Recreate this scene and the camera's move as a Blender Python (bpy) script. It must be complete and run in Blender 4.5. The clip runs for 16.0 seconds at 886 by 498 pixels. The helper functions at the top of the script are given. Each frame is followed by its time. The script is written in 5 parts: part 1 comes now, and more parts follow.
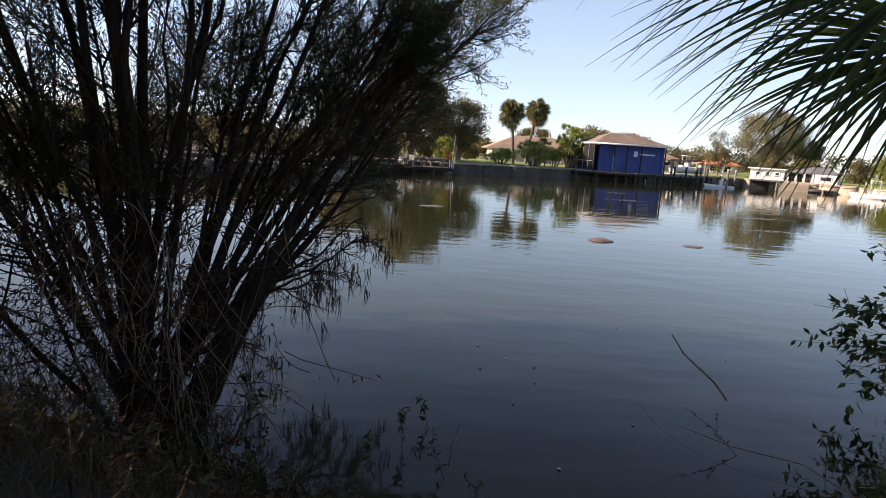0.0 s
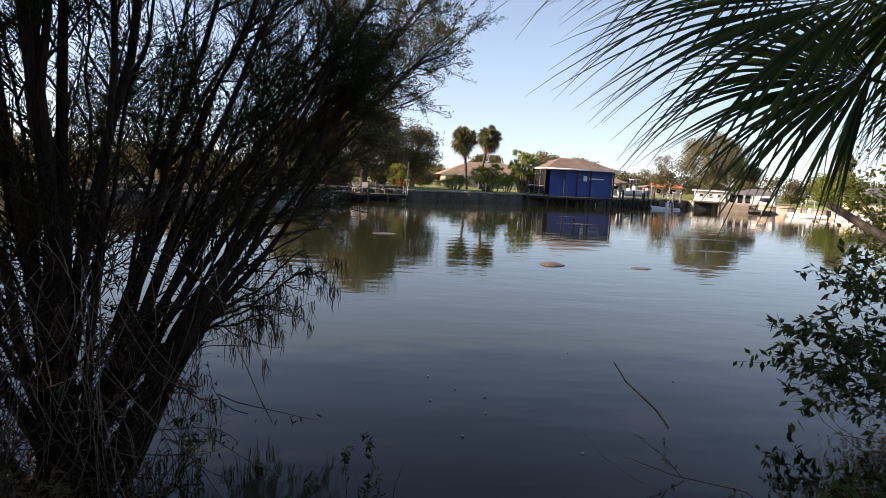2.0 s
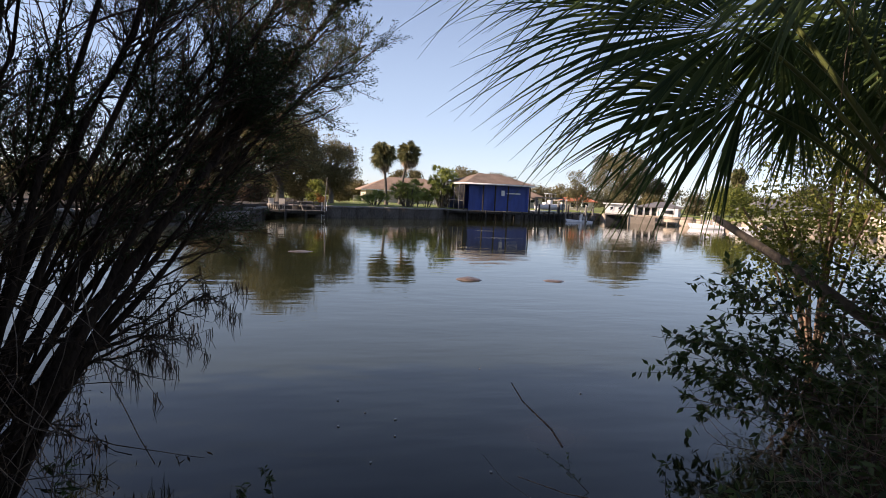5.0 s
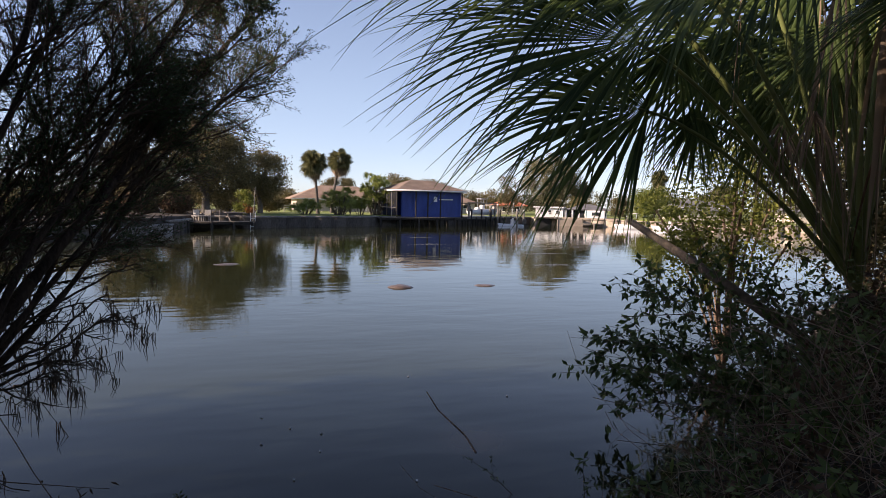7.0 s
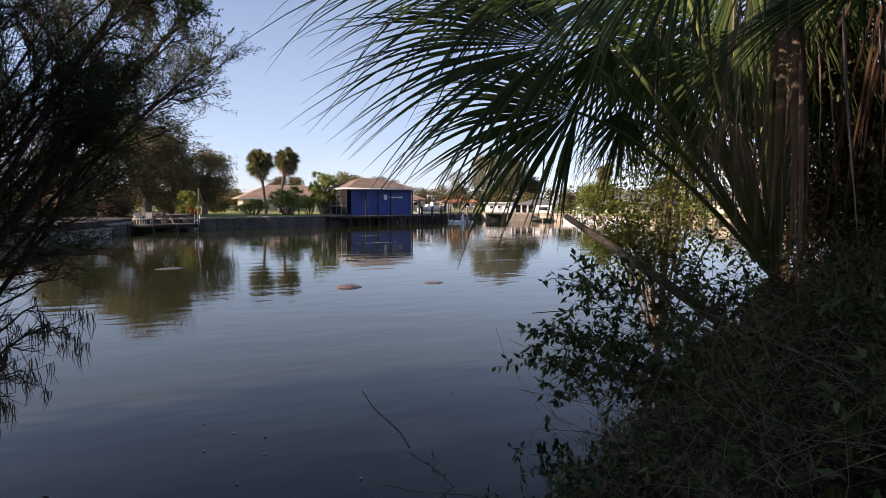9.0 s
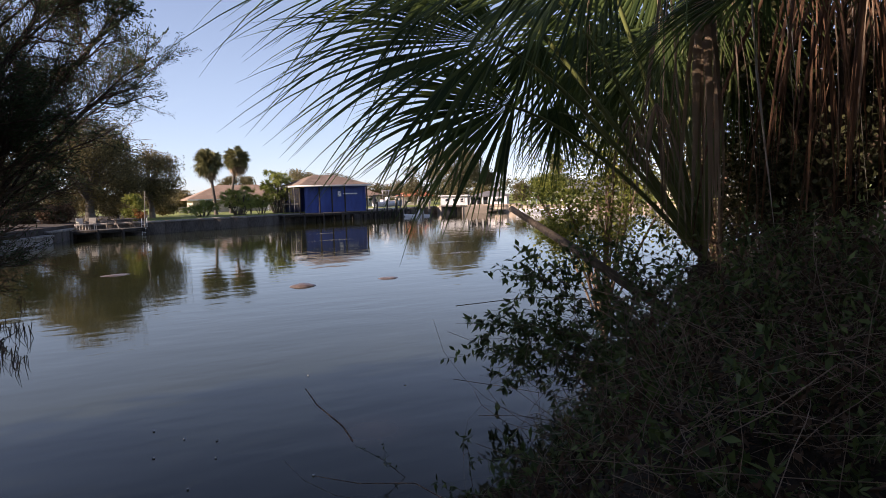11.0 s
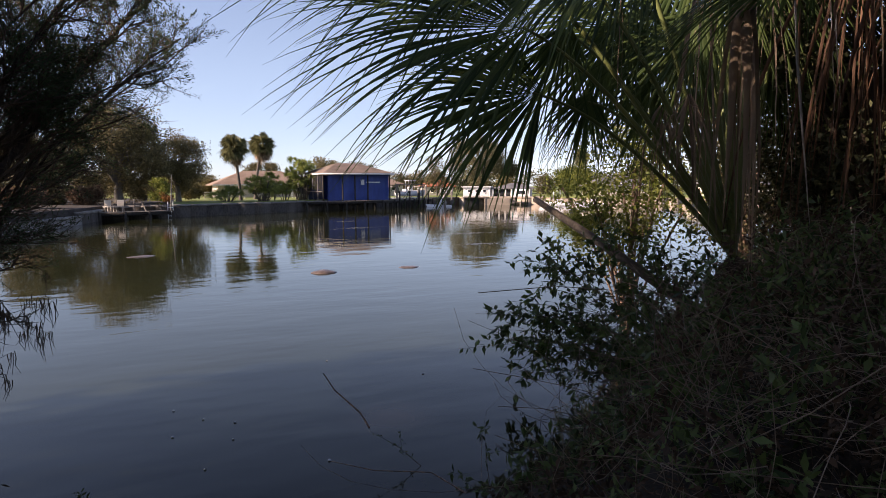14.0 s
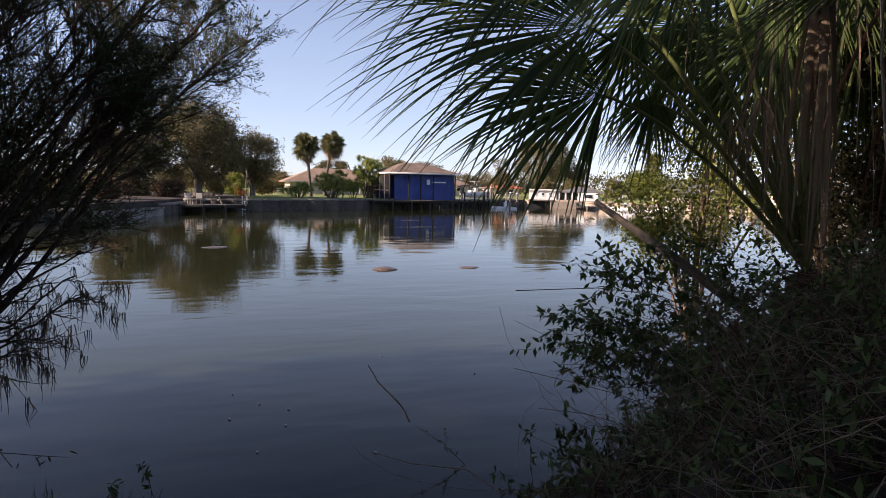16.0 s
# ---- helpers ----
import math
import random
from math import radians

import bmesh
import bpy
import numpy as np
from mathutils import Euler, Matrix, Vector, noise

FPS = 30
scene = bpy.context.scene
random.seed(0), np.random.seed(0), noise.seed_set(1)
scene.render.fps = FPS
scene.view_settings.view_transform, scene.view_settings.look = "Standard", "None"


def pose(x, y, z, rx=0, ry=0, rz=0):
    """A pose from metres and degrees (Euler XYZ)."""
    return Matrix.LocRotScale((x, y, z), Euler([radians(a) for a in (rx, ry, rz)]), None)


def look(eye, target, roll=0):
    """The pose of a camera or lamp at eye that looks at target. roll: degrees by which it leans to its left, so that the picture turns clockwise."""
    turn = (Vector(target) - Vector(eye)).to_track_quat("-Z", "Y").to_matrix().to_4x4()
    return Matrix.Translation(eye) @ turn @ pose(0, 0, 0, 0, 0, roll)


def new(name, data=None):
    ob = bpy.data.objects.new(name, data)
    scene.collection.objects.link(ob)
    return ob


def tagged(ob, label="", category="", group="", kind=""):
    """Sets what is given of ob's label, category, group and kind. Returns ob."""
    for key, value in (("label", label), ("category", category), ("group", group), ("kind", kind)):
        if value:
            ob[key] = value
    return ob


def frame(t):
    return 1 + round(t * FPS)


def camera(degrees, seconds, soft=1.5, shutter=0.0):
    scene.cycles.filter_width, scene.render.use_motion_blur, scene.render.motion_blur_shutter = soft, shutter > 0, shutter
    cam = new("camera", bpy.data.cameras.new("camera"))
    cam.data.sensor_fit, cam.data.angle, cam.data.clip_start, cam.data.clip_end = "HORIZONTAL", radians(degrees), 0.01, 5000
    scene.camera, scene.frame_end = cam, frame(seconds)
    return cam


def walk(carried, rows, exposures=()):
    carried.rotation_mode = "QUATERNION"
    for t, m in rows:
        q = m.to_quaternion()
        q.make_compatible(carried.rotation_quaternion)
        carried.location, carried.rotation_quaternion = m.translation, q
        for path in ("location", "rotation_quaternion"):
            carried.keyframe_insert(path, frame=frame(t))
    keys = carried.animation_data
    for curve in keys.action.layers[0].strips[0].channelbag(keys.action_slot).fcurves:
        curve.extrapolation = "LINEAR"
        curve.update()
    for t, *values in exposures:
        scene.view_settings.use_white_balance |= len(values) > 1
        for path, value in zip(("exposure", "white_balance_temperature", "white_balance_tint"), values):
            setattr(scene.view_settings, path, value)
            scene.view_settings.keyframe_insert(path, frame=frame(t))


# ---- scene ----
cam = camera(72.9, 16.0, soft=0.8)
PATH = [
    (0.0, (0.005, -0.055, 2.408), (-0.198, 9.803, 0.739), 3.85),
    (0.5, (0.013, -0.063, 2.413), (0.006, 9.825, 0.919), 3.17),
    (1.0, (0.040, -0.044, 2.418), (0.157, 9.855, 1.003), 2.76),
    (1.5, (0.081, -0.003, 2.428), (0.384, 9.913, 1.165), 2.71),
    (2.0, (0.117, 0.034, 2.441), (0.610, 9.950, 1.242), 3.09),
    (2.5, (0.146, 0.064, 2.448), (0.792, 9.977, 1.305), 2.78),
    (3.0, (0.176, 0.084, 2.454), (0.974, 9.992, 1.359), 2.48),
    (3.5, (0.204, 0.091, 2.464), (1.180, 9.993, 1.468), 2.37),
    (4.0, (0.223, 0.091, 2.472), (1.441, 9.973, 1.543), 2.48),
    (6.5, (0.418, 0.055, 2.528), (2.986, 9.685, 1.720), 1.93),
    (7.0, (0.440, 0.033, 2.532), (3.239, 9.604, 1.785), 1.40),
    (7.5, (0.465, 0.003, 2.538), (3.432, 9.521, 1.756), 1.48),
    (8.0, (0.491, -0.029, 2.546), (3.669, 9.418, 1.737), 1.10),
    (8.5, (0.513, -0.070, 2.557), (3.871, 9.313, 1.730), 0.85),
    (9.0, (0.535, -0.124, 2.573), (4.083, 9.192, 1.787), 0.32),
    (9.5, (0.559, -0.181, 2.587), (4.262, 9.073, 1.781), 0.01),
    (10.0, (0.579, -0.224, 2.596), (4.481, 8.944, 1.743), -0.68),
    (12.5, (0.672, -0.322, 2.600), (4.992, 8.647, 1.657), -1.69),
    (13.0, (0.665, -0.294, 2.592), (4.836, 8.738, 1.579), -1.24),
    (13.5, (0.657, -0.251, 2.577), (4.628, 8.872, 1.576), -0.62),
    (14.0, (0.647, -0.213, 2.564), (4.506, 8.954, 1.523), -0.20),
    (14.5, (0.639, -0.192, 2.557), (4.372, 9.030, 1.541), 0.10),
    (15.0, (0.651, -0.195, 2.553), (4.247, 9.083, 1.555), 0.16),
    (15.5, (0.698, -0.225, 2.549), (3.998, 9.159, 1.528), -0.55),
    (16.0, (0.747, -0.254, 2.540), (3.605, 9.273, 1.511), 1.32),
]
EXPOSURE = [(0.0, 1.22, 7200, 23), (4.0, 1.02, 7050, 26), (8.0, 0.90, 6900, 28), (13.0, 1.00, 6950, 30), (16.0, 0.96, 6950, 30)]
walk(cam, [(t, look(eye, target, roll)) for t, eye, target, roll in PATH], EXPOSURE)

# ---- world and sun ----
SUN_DIR = Vector((-0.92, 0.03, 0.40)).normalized()
world = bpy.data.worlds.new("sky")
scene.world = world
world.use_nodes = True
wt = world.node_tree
sky = wt.nodes.new("ShaderNodeTexSky")
sky.sky_type = "NISHITA"
sky.sun_disc = False
sky.sun_elevation = math.asin(SUN_DIR.z)
sky.altitude = 2500
sky.sun_rotation = math.atan2(SUN_DIR.x, SUN_DIR.y)
sky.air_density, sky.dust_density, sky.ozone_density = 0.85, 3.2, 0.8
wt.nodes["Background"].inputs[1].default_value = 0.108
# the pale veil of the humid air, with thin wisps of cloud in it
veil = wt.nodes.new("ShaderNodeMix")
veil.data_type, veil.blend_type = "RGBA", "MIX"
veil.inputs[7].default_value = (2.7, 3.9, 4.6, 1)
place = wt.nodes.new("ShaderNodeTexCoord")
drawn = wt.nodes.new("ShaderNodeMapping")
drawn.inputs["Scale"].default_value = (1.6, 1.6, 6.5)
drawn.inputs["Rotation"].default_value = (0.12, -0.10, 0)
wisp = wt.nodes.new("ShaderNodeTexNoise")
wisp.inputs["Scale"].default_value, wisp.inputs["Detail"].default_value, wisp.inputs["Distortion"].default_value = 2.6, 7, 0.5
amount = wt.nodes.new("ShaderNodeMapRange")
amount.inputs[1].default_value, amount.inputs[2].default_value, amount.inputs[3].default_value, amount.inputs[4].default_value = 0.54, 0.74, 0.42, 0.62
wt.links.new(place.outputs["Generated"], drawn.inputs[0])
wt.links.new(drawn.outputs[0], wisp.inputs[0])
wt.links.new(wisp.outputs[0], amount.inputs[0])
# thinner towards the zenith
height = wt.nodes.new("ShaderNodeSeparateXYZ")
wt.links.new(place.outputs["Generated"], height.inputs[0])
thin = wt.nodes.new("ShaderNodeMapRange")
thin.inputs[1].default_value, thin.inputs[2].default_value, thin.inputs[3].default_value, thin.inputs[4].default_value = 0.16, 0.48, 1.0, 0.05
wt.links.new(height.outputs[2], thin.inputs[0])
both = wt.nodes.new("ShaderNodeMath")
both.operation = "MULTIPLY"
wt.links.new(amount.outputs[0], both.inputs[0])
wt.links.new(thin.outputs[0], both.inputs[1])
wt.links.new(both.outputs[0], veil.inputs[0])
wt.links.new(sky.outputs[0], veil.inputs[6])
wt.links.new(veil.outputs[2], wt.nodes["Background"].inputs[0])

sun = new("sun", bpy.data.lights.new("sun", "SUN"))
sun.data.energy, sun.data.angle, sun.data.color = 5.2, radians(0.9), (1.0, 0.90, 0.74)
sun.matrix_world = look(SUN_DIR * 100, (0, 0, 0))


# ---- materials ----
def shader(name):
    m = bpy.data.materials.new(name)
    m.use_nodes = True
    return m, m.node_tree.nodes, m.node_tree.links, m.node_tree.nodes["Principled BSDF"]


def mat(name, dark, light, scale=4.0, rough=0.8, bump=0.3, grain=40.0, metal=0.0, stretch=(1, 1, 1), dist=0.02, spec=0.5):
    """Two scales of noise between two colours, with fine relief."""
    m, n, l, b = shader(name)
    co = n.new("ShaderNodeTexCoord")
    mp = n.new("ShaderNodeMapping")
    mp.inputs["Scale"].default_value = stretch
    l.new(co.outputs["Object"], mp.inputs[0])
    big, fine = n.new("ShaderNodeTexNoise"), n.new("ShaderNodeTexNoise")
    for t, s in ((big, scale), (fine, grain)):
        t.inputs["Scale"].default_value = s
        t.inputs["Detail"].default_value = 6
        l.new(mp.outputs[0], t.inputs[0])
    add = n.new("ShaderNodeMath")
    add.operation = "MULTIPLY_ADD"
    add.inputs[1].default_value = 0.45
    l.new(fine.outputs[0], add.inputs[0])
    half = n.new("ShaderNodeMath")
    half.operation = "MULTIPLY"
    half.inputs[1].default_value = 0.55
    l.new(big.outputs[0], half.inputs[0])
    l.new(half.outputs[0], add.inputs[2])
    ramp = n.new("ShaderNodeValToRGB")
    ramp.color_ramp.elements[0].position, ramp.color_ramp.elements[1].position = 0.36, 0.64
    ramp.color_ramp.elements[0].color, ramp.color_ramp.elements[1].color = (*dark, 1), (*light, 1)
    l.new(add.outputs[0], ramp.inputs[0])
    l.new(ramp.outputs[0], b.inputs["Base Color"])
    b.inputs["Roughness"].default_value, b.inputs["Metallic"].default_value = rough, metal
    b.inputs["Specular IOR Level"].default_value = spec
    if bump:
        bp = n.new("ShaderNodeBump")
        bp.inputs["Strength"].default_value, bp.inputs["Distance"].default_value = bump, dist
        l.new(fine.outputs[0], bp.inputs["Height"])
        l.new(bp.outputs[0], b.inputs["Normal"])
    return m


def leaf_mat(name, dark, light, rough=0.45, through_light=0.35, patch=0.6):
    """Leaves: each its own shade between two colours, larger patches of tone, light through the blade."""
    m, n, l, b = shader(name)
    geo = n.new("ShaderNodeNewGeometry")
    co = n.new("ShaderNodeTexCoord")
    ns = n.new("ShaderNodeTexNoise")
    ns.inputs["Scale"].default_value = patch
    l.new(co.outputs["Object"], ns.inputs[0])
    mix = n.new("ShaderNodeMath")
    mix.operation = "MULTIPLY_ADD"
    mix.inputs[1].default_value = 0.6
    l.new(geo.outputs["Random Per Island"], mix.inputs[0])
    off = n.new("ShaderNodeMath")
    off.operation = "MULTIPLY"
    off.inputs[1].default_value = 0.45
    l.new(ns.outputs[0], off.inputs[0])
    l.new(off.outputs[0], mix.inputs[2])
    ramp = n.new("ShaderNodeValToRGB")
    ramp.color_ramp.elements[0].position, ramp.color_ramp.elements[1].position = 0.2, 0.85
    ramp.color_ramp.elements[0].color, ramp.color_ramp.elements[1].color = (*dark, 1), (*light, 1)
    l.new(mix.outputs[0], ramp.inputs[0])
    l.new(ramp.outputs[0], b.inputs["Base Color"])
    b.inputs["Roughness"].default_value = rough
    b.inputs["Specular IOR Level"].default_value = 0.28
    tr = n.new("ShaderNodeBsdfTranslucent")
    l.new(ramp.outputs[0], tr.inputs[0])
    ms = n.new("ShaderNodeMixShader")
    ms.inputs[0].default_value = through_light
    l.new(b.outputs[0], ms.inputs[1])
    l.new(tr.outputs[0], ms.inputs[2])
    l.new(ms.outputs[0], n["Material Output"].inputs[0])
    return m


def water_mat():
    m, n, l, b = shader("water")
    co = n.new("ShaderNodeTexCoord")
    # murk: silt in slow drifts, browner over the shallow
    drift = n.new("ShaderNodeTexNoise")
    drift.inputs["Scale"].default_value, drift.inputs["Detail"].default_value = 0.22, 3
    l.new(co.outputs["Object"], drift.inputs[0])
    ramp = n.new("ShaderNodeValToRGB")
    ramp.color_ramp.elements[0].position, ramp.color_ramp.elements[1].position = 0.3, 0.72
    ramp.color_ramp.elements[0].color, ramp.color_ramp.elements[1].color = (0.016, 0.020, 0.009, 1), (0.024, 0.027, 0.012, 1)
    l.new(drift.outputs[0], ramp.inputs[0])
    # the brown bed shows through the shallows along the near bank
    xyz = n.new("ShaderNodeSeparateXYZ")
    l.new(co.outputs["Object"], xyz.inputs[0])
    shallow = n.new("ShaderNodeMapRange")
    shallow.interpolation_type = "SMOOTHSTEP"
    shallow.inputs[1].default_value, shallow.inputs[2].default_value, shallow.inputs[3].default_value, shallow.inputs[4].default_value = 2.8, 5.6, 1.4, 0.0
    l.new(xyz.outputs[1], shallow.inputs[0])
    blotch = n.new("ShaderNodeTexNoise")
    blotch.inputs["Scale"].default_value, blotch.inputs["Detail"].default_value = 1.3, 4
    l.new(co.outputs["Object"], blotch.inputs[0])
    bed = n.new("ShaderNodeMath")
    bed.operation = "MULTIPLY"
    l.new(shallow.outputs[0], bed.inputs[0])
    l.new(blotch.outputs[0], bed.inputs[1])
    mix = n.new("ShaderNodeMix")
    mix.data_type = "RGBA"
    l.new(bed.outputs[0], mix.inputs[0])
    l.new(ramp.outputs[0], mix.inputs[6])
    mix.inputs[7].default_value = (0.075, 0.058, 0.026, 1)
    # a pale brown bar of bed under the surface, its sunlight painted in
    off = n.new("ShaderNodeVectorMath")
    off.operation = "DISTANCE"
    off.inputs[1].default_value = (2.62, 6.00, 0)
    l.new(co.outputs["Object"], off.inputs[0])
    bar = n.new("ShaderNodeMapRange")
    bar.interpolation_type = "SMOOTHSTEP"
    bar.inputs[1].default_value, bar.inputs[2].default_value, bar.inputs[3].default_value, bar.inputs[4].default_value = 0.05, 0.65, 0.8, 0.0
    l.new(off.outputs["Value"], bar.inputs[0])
    sunlit_bed = n.new("ShaderNodeMix")
    sunlit_bed.data_type = "RGBA"
    sunlit_bed.inputs[7].default_value = (0.10, 0.062, 0.036, 1)
    l.new(bar.outputs[0], sunlit_bed.inputs[0])
    l.new(mix.outputs[2], sunlit_bed.inputs[6])
    l.new(sunlit_bed.outputs[2], b.inputs["Base Color"])
    b.inputs["Roughness"].default_value, b.inputs["IOR"].default_value = 0.035, 1.33
    # ripples: long low swell, small chop, and calm and ruffled stretches
    mp = n.new("ShaderNodeMapping")
    mp.inputs["Scale"].default_value = (0.55, 1.3, 1)
    mp.inputs["Rotation"].default_value = (0, 0, radians(-14))
    l.new(co.outputs["Object"], mp.inputs[0])
    swell, chop = n.new("ShaderNodeTexNoise"), n.new("ShaderNodeTexNoise")
    swell.inputs["Scale"].default_value, swell.inputs["Detail"].default_value = 0.9, 2
    chop.inputs["Scale"].default_value, chop.inputs["Detail"].default_value = 4.5, 3
    l.new(mp.outputs[0], swell.inputs[0])
    l.new(mp.outputs[0], chop.inputs[0])
    calm = n.new("ShaderNodeTexNoise")
    calm.inputs["Scale"].default_value = 0.09
    l.new(co.outputs["Object"], calm.inputs[0])
    cr = n.new("ShaderNodeMapRange")
    cr.inputs[1].default_value, cr.inputs[2].default_value, cr.inputs[3].default_value, cr.inputs[4].default_value = 0.42, 0.68, 0.35, 1.3
    l.new(calm.outputs[0], cr.inputs[0])
    cm = n.new("ShaderNodeMath")
    cm.operation = "MULTIPLY"
    l.new(chop.outputs[0], cm.inputs[0])
    l.new(cr.outputs[0], cm.inputs[1])
    cs = n.new("ShaderNodeMath")
    cs.operation = "MULTIPLY_ADD"
    cs.inputs[1].default_value = 0.25
    l.new(cm.outputs[0], cs.inputs[0])
    l.new(swell.outputs[0], cs.inputs[2])
    bp = n.new("ShaderNodeBump")
    bp.inputs["Strength"].default_value, bp.inputs["Distance"].default_value = 0.5, 0.018
    l.new(cs.outputs[0], bp.inputs["Height"])
    l.new(bp.outputs[0], b.inputs["Normal"])
    return m


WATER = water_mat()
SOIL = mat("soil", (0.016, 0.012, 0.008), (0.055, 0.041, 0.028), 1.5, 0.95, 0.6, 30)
LAWN = mat("lawn", (0.10, 0.14, 0.028), (0.25, 0.28, 0.06), 0.3, 0.9, 0.5, 6)
CONCRETE = mat("concrete", (0.13, 0.12, 0.105), (0.30, 0.28, 0.25), 0.6, 0.85, 0.4, 14, stretch=(1, 1, 0.5))
DARK_WALL = mat("weathered_seawall", (0.030, 0.025, 0.020), (0.115, 0.095, 0.075), 0.5, 0.9, 0.5, 10, stretch=(1, 1, 0.4))
OLD_WOOD = mat("weathered_wood", (0.10, 0.085, 0.068), (0.25, 0.22, 0.18), 2, 0.85, 0.4, 30, stretch=(1, 6, 1))
DARK_WOOD = mat("dark_piling", (0.013, 0.011, 0.009), (0.042, 0.034, 0.027), 2, 0.85, 0.5, 25, stretch=(4, 4, 0.6))
BLUE = mat("blue_tarp", (0.008, 0.030, 0.17), (0.018, 0.060, 0.28), 0.6, 0.5, 0.5, 3, stretch=(1, 1, 0.35), dist=0.08)
ROOF = mat("tan_shingle", (0.19, 0.125, 0.085), (0.33, 0.235, 0.165), 0.7, 0.9, 0.4, 12)
BROWN_ROOF = mat("brown_shingle", (0.12, 0.085, 0.062), (0.25, 0.18, 0.13), 0.8, 0.9, 0.4, 14)
GREY_ROOF = mat("grey_shingle", (0.08, 0.08, 0.082), (0.17, 0.165, 0.16), 0.8, 0.9, 0.4, 14)
TILE_ROOF = mat("terracotta_tile", (0.30, 0.085, 0.04), (0.50, 0.17, 0.08), 1.0, 0.85, 0.4, 9)
WHITE = mat("white_paint", (0.62, 0.61, 0.58), (0.80, 0.79, 0.76), 1.2, 0.55, 0.1, 20)
CREAM = mat("cream_stucco", (0.42, 0.37, 0.30), (0.58, 0.52, 0.43), 0.8, 0.85, 0.3, 25)
TAN = mat("tan_block", (0.26, 0.21, 0.155), (0.42, 0.35, 0.265), 1.2, 0.9, 0.5, 10)
GELCOAT = mat("white_gelcoat", (0.58, 0.58, 0.57), (0.72, 0.72, 0.71), 1.5, 0.25, 0.05, 20)
BLACK = mat("black_plastic", (0.012, 0.012, 0.013), (0.035, 0.035, 0.036), 3, 0.45, 0.1, 30)
STEEL = mat("galvanised_steel", (0.32, 0.33, 0.34), (0.52, 0.53, 0.54), 3, 0.4, 0.1, 30, metal=0.8)
SCREEN = mat("grey_screen_mesh", (0.03, 0.029, 0.028), (0.06, 0.057, 0.053), 1.5, 0.8, 0.2, 40)
GLASS = mat("dark_window_glass", (0.015, 0.018, 0.02), (0.03, 0.035, 0.04), 0.8, 0.06, 0, 10)
BARK = mat("dark_bark", (0.026, 0.018, 0.013), (0.092, 0.065, 0.046), 7, 0.95, 1.0, 45, stretch=(1, 1, 0.25), dist=0.02, spec=0.15)
TWIG = mat("brown_twig", (0.13, 0.082, 0.054), (0.33, 0.225, 0.15), 3, 0.85, 0.2, 60)
TREE_TWIG = mat("dark_brown_twig", (0.045, 0.030, 0.021), (0.15, 0.105, 0.072), 3, 0.9, 0.2, 60, spec=0.2)
PALE_TWIG = mat("dry_pale_stem", (0.16, 0.12, 0.085), (0.36, 0.28, 0.20), 4, 0.8, 0.2, 60)
GREY_BARK = mat("grey_bark", (0.08, 0.07, 0.058), (0.20, 0.18, 0.15), 2, 0.9, 0.6, 18, stretch=(1, 1, 0.3))
PALM_BARK = mat("palm_trunk", (0.055, 0.045, 0.036), (0.14, 0.118, 0.096), 2, 0.9, 0.6, 10, stretch=(1, 1, 3))
LOG_WOOD = mat("bare_grey_log", (0.07, 0.052, 0.036), (0.16, 0.125, 0.09), 3, 0.85, 0.5, 30, stretch=(1, 1, 0.2))
MOUND = mat("wet_brown_mound", (0.085, 0.062, 0.050), (0.17, 0.13, 0.11), 4, 0.3, 0.4, 20)
FOAM = mat("pale_foam", (0.45, 0.45, 0.44), (0.75, 0.74, 0.72), 6, 0.5, 0.2, 30)
DIM_FOAM = mat("thin_grey_foam", (0.14, 0.15, 0.155), (0.26, 0.27, 0.275), 6, 0.5, 0.2, 30)
TEAL = mat("teal_paint", (0.03, 0.16, 0.18), (0.06, 0.26, 0.28), 3, 0.6, 0.1, 20)

L_TREE = leaf_mat("feathery_dark_leaf", (0.030, 0.050, 0.022), (0.080, 0.110, 0.046), 0.6, 0.35, 1.2)
L_BROWN = leaf_mat("dry_brown_leaf", (0.075, 0.046, 0.028), (0.21, 0.135, 0.078), 0.8, 0.30, 2.0)
L_WITHER = leaf_mat("dark_withered_leaf", (0.040, 0.030, 0.020), (0.17, 0.110, 0.070), 0.8, 0.3, 2.0)
L_ORANGE = leaf_mat("orange_leaf", (0.16, 0.06, 0.02), (0.36, 0.17, 0.05), 0.6, 0.3, 2.0)
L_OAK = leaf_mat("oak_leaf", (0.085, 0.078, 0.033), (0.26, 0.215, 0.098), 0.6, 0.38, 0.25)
# darker copy of the oak leaf, with the near bank's shade in its colour
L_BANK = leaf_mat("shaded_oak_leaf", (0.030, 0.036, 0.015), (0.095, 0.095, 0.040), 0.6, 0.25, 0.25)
L_OLIVE = leaf_mat("olive_leaf", (0.075, 0.068, 0.032), (0.19, 0.16, 0.078), 0.6, 0.35, 0.3)
L_FAR = leaf_mat("distant_leaf", (0.045, 0.048, 0.024), (0.12, 0.115, 0.058), 0.7, 0.25, 0.05)
L_SPIKY = leaf_mat("palmetto_leaf", (0.13, 0.17, 0.04), (0.32, 0.34, 0.10), 0.5, 0.45, 0.5)
L_WILLOW = leaf_mat("pale_willow_leaf", (0.12, 0.115, 0.055), (0.27, 0.245, 0.13), 0.6, 0.35, 0.3)
L_YELLOW = leaf_mat("yellow_green_leaf", (0.10, 0.13, 0.025), (0.26, 0.27, 0.06), 0.5, 0.45, 0.6)
L_PALM = leaf_mat("fan_palm_leaf", (0.042, 0.075, 0.022), (0.135, 0.185, 0.055), 0.45, 0.45, 1.0)
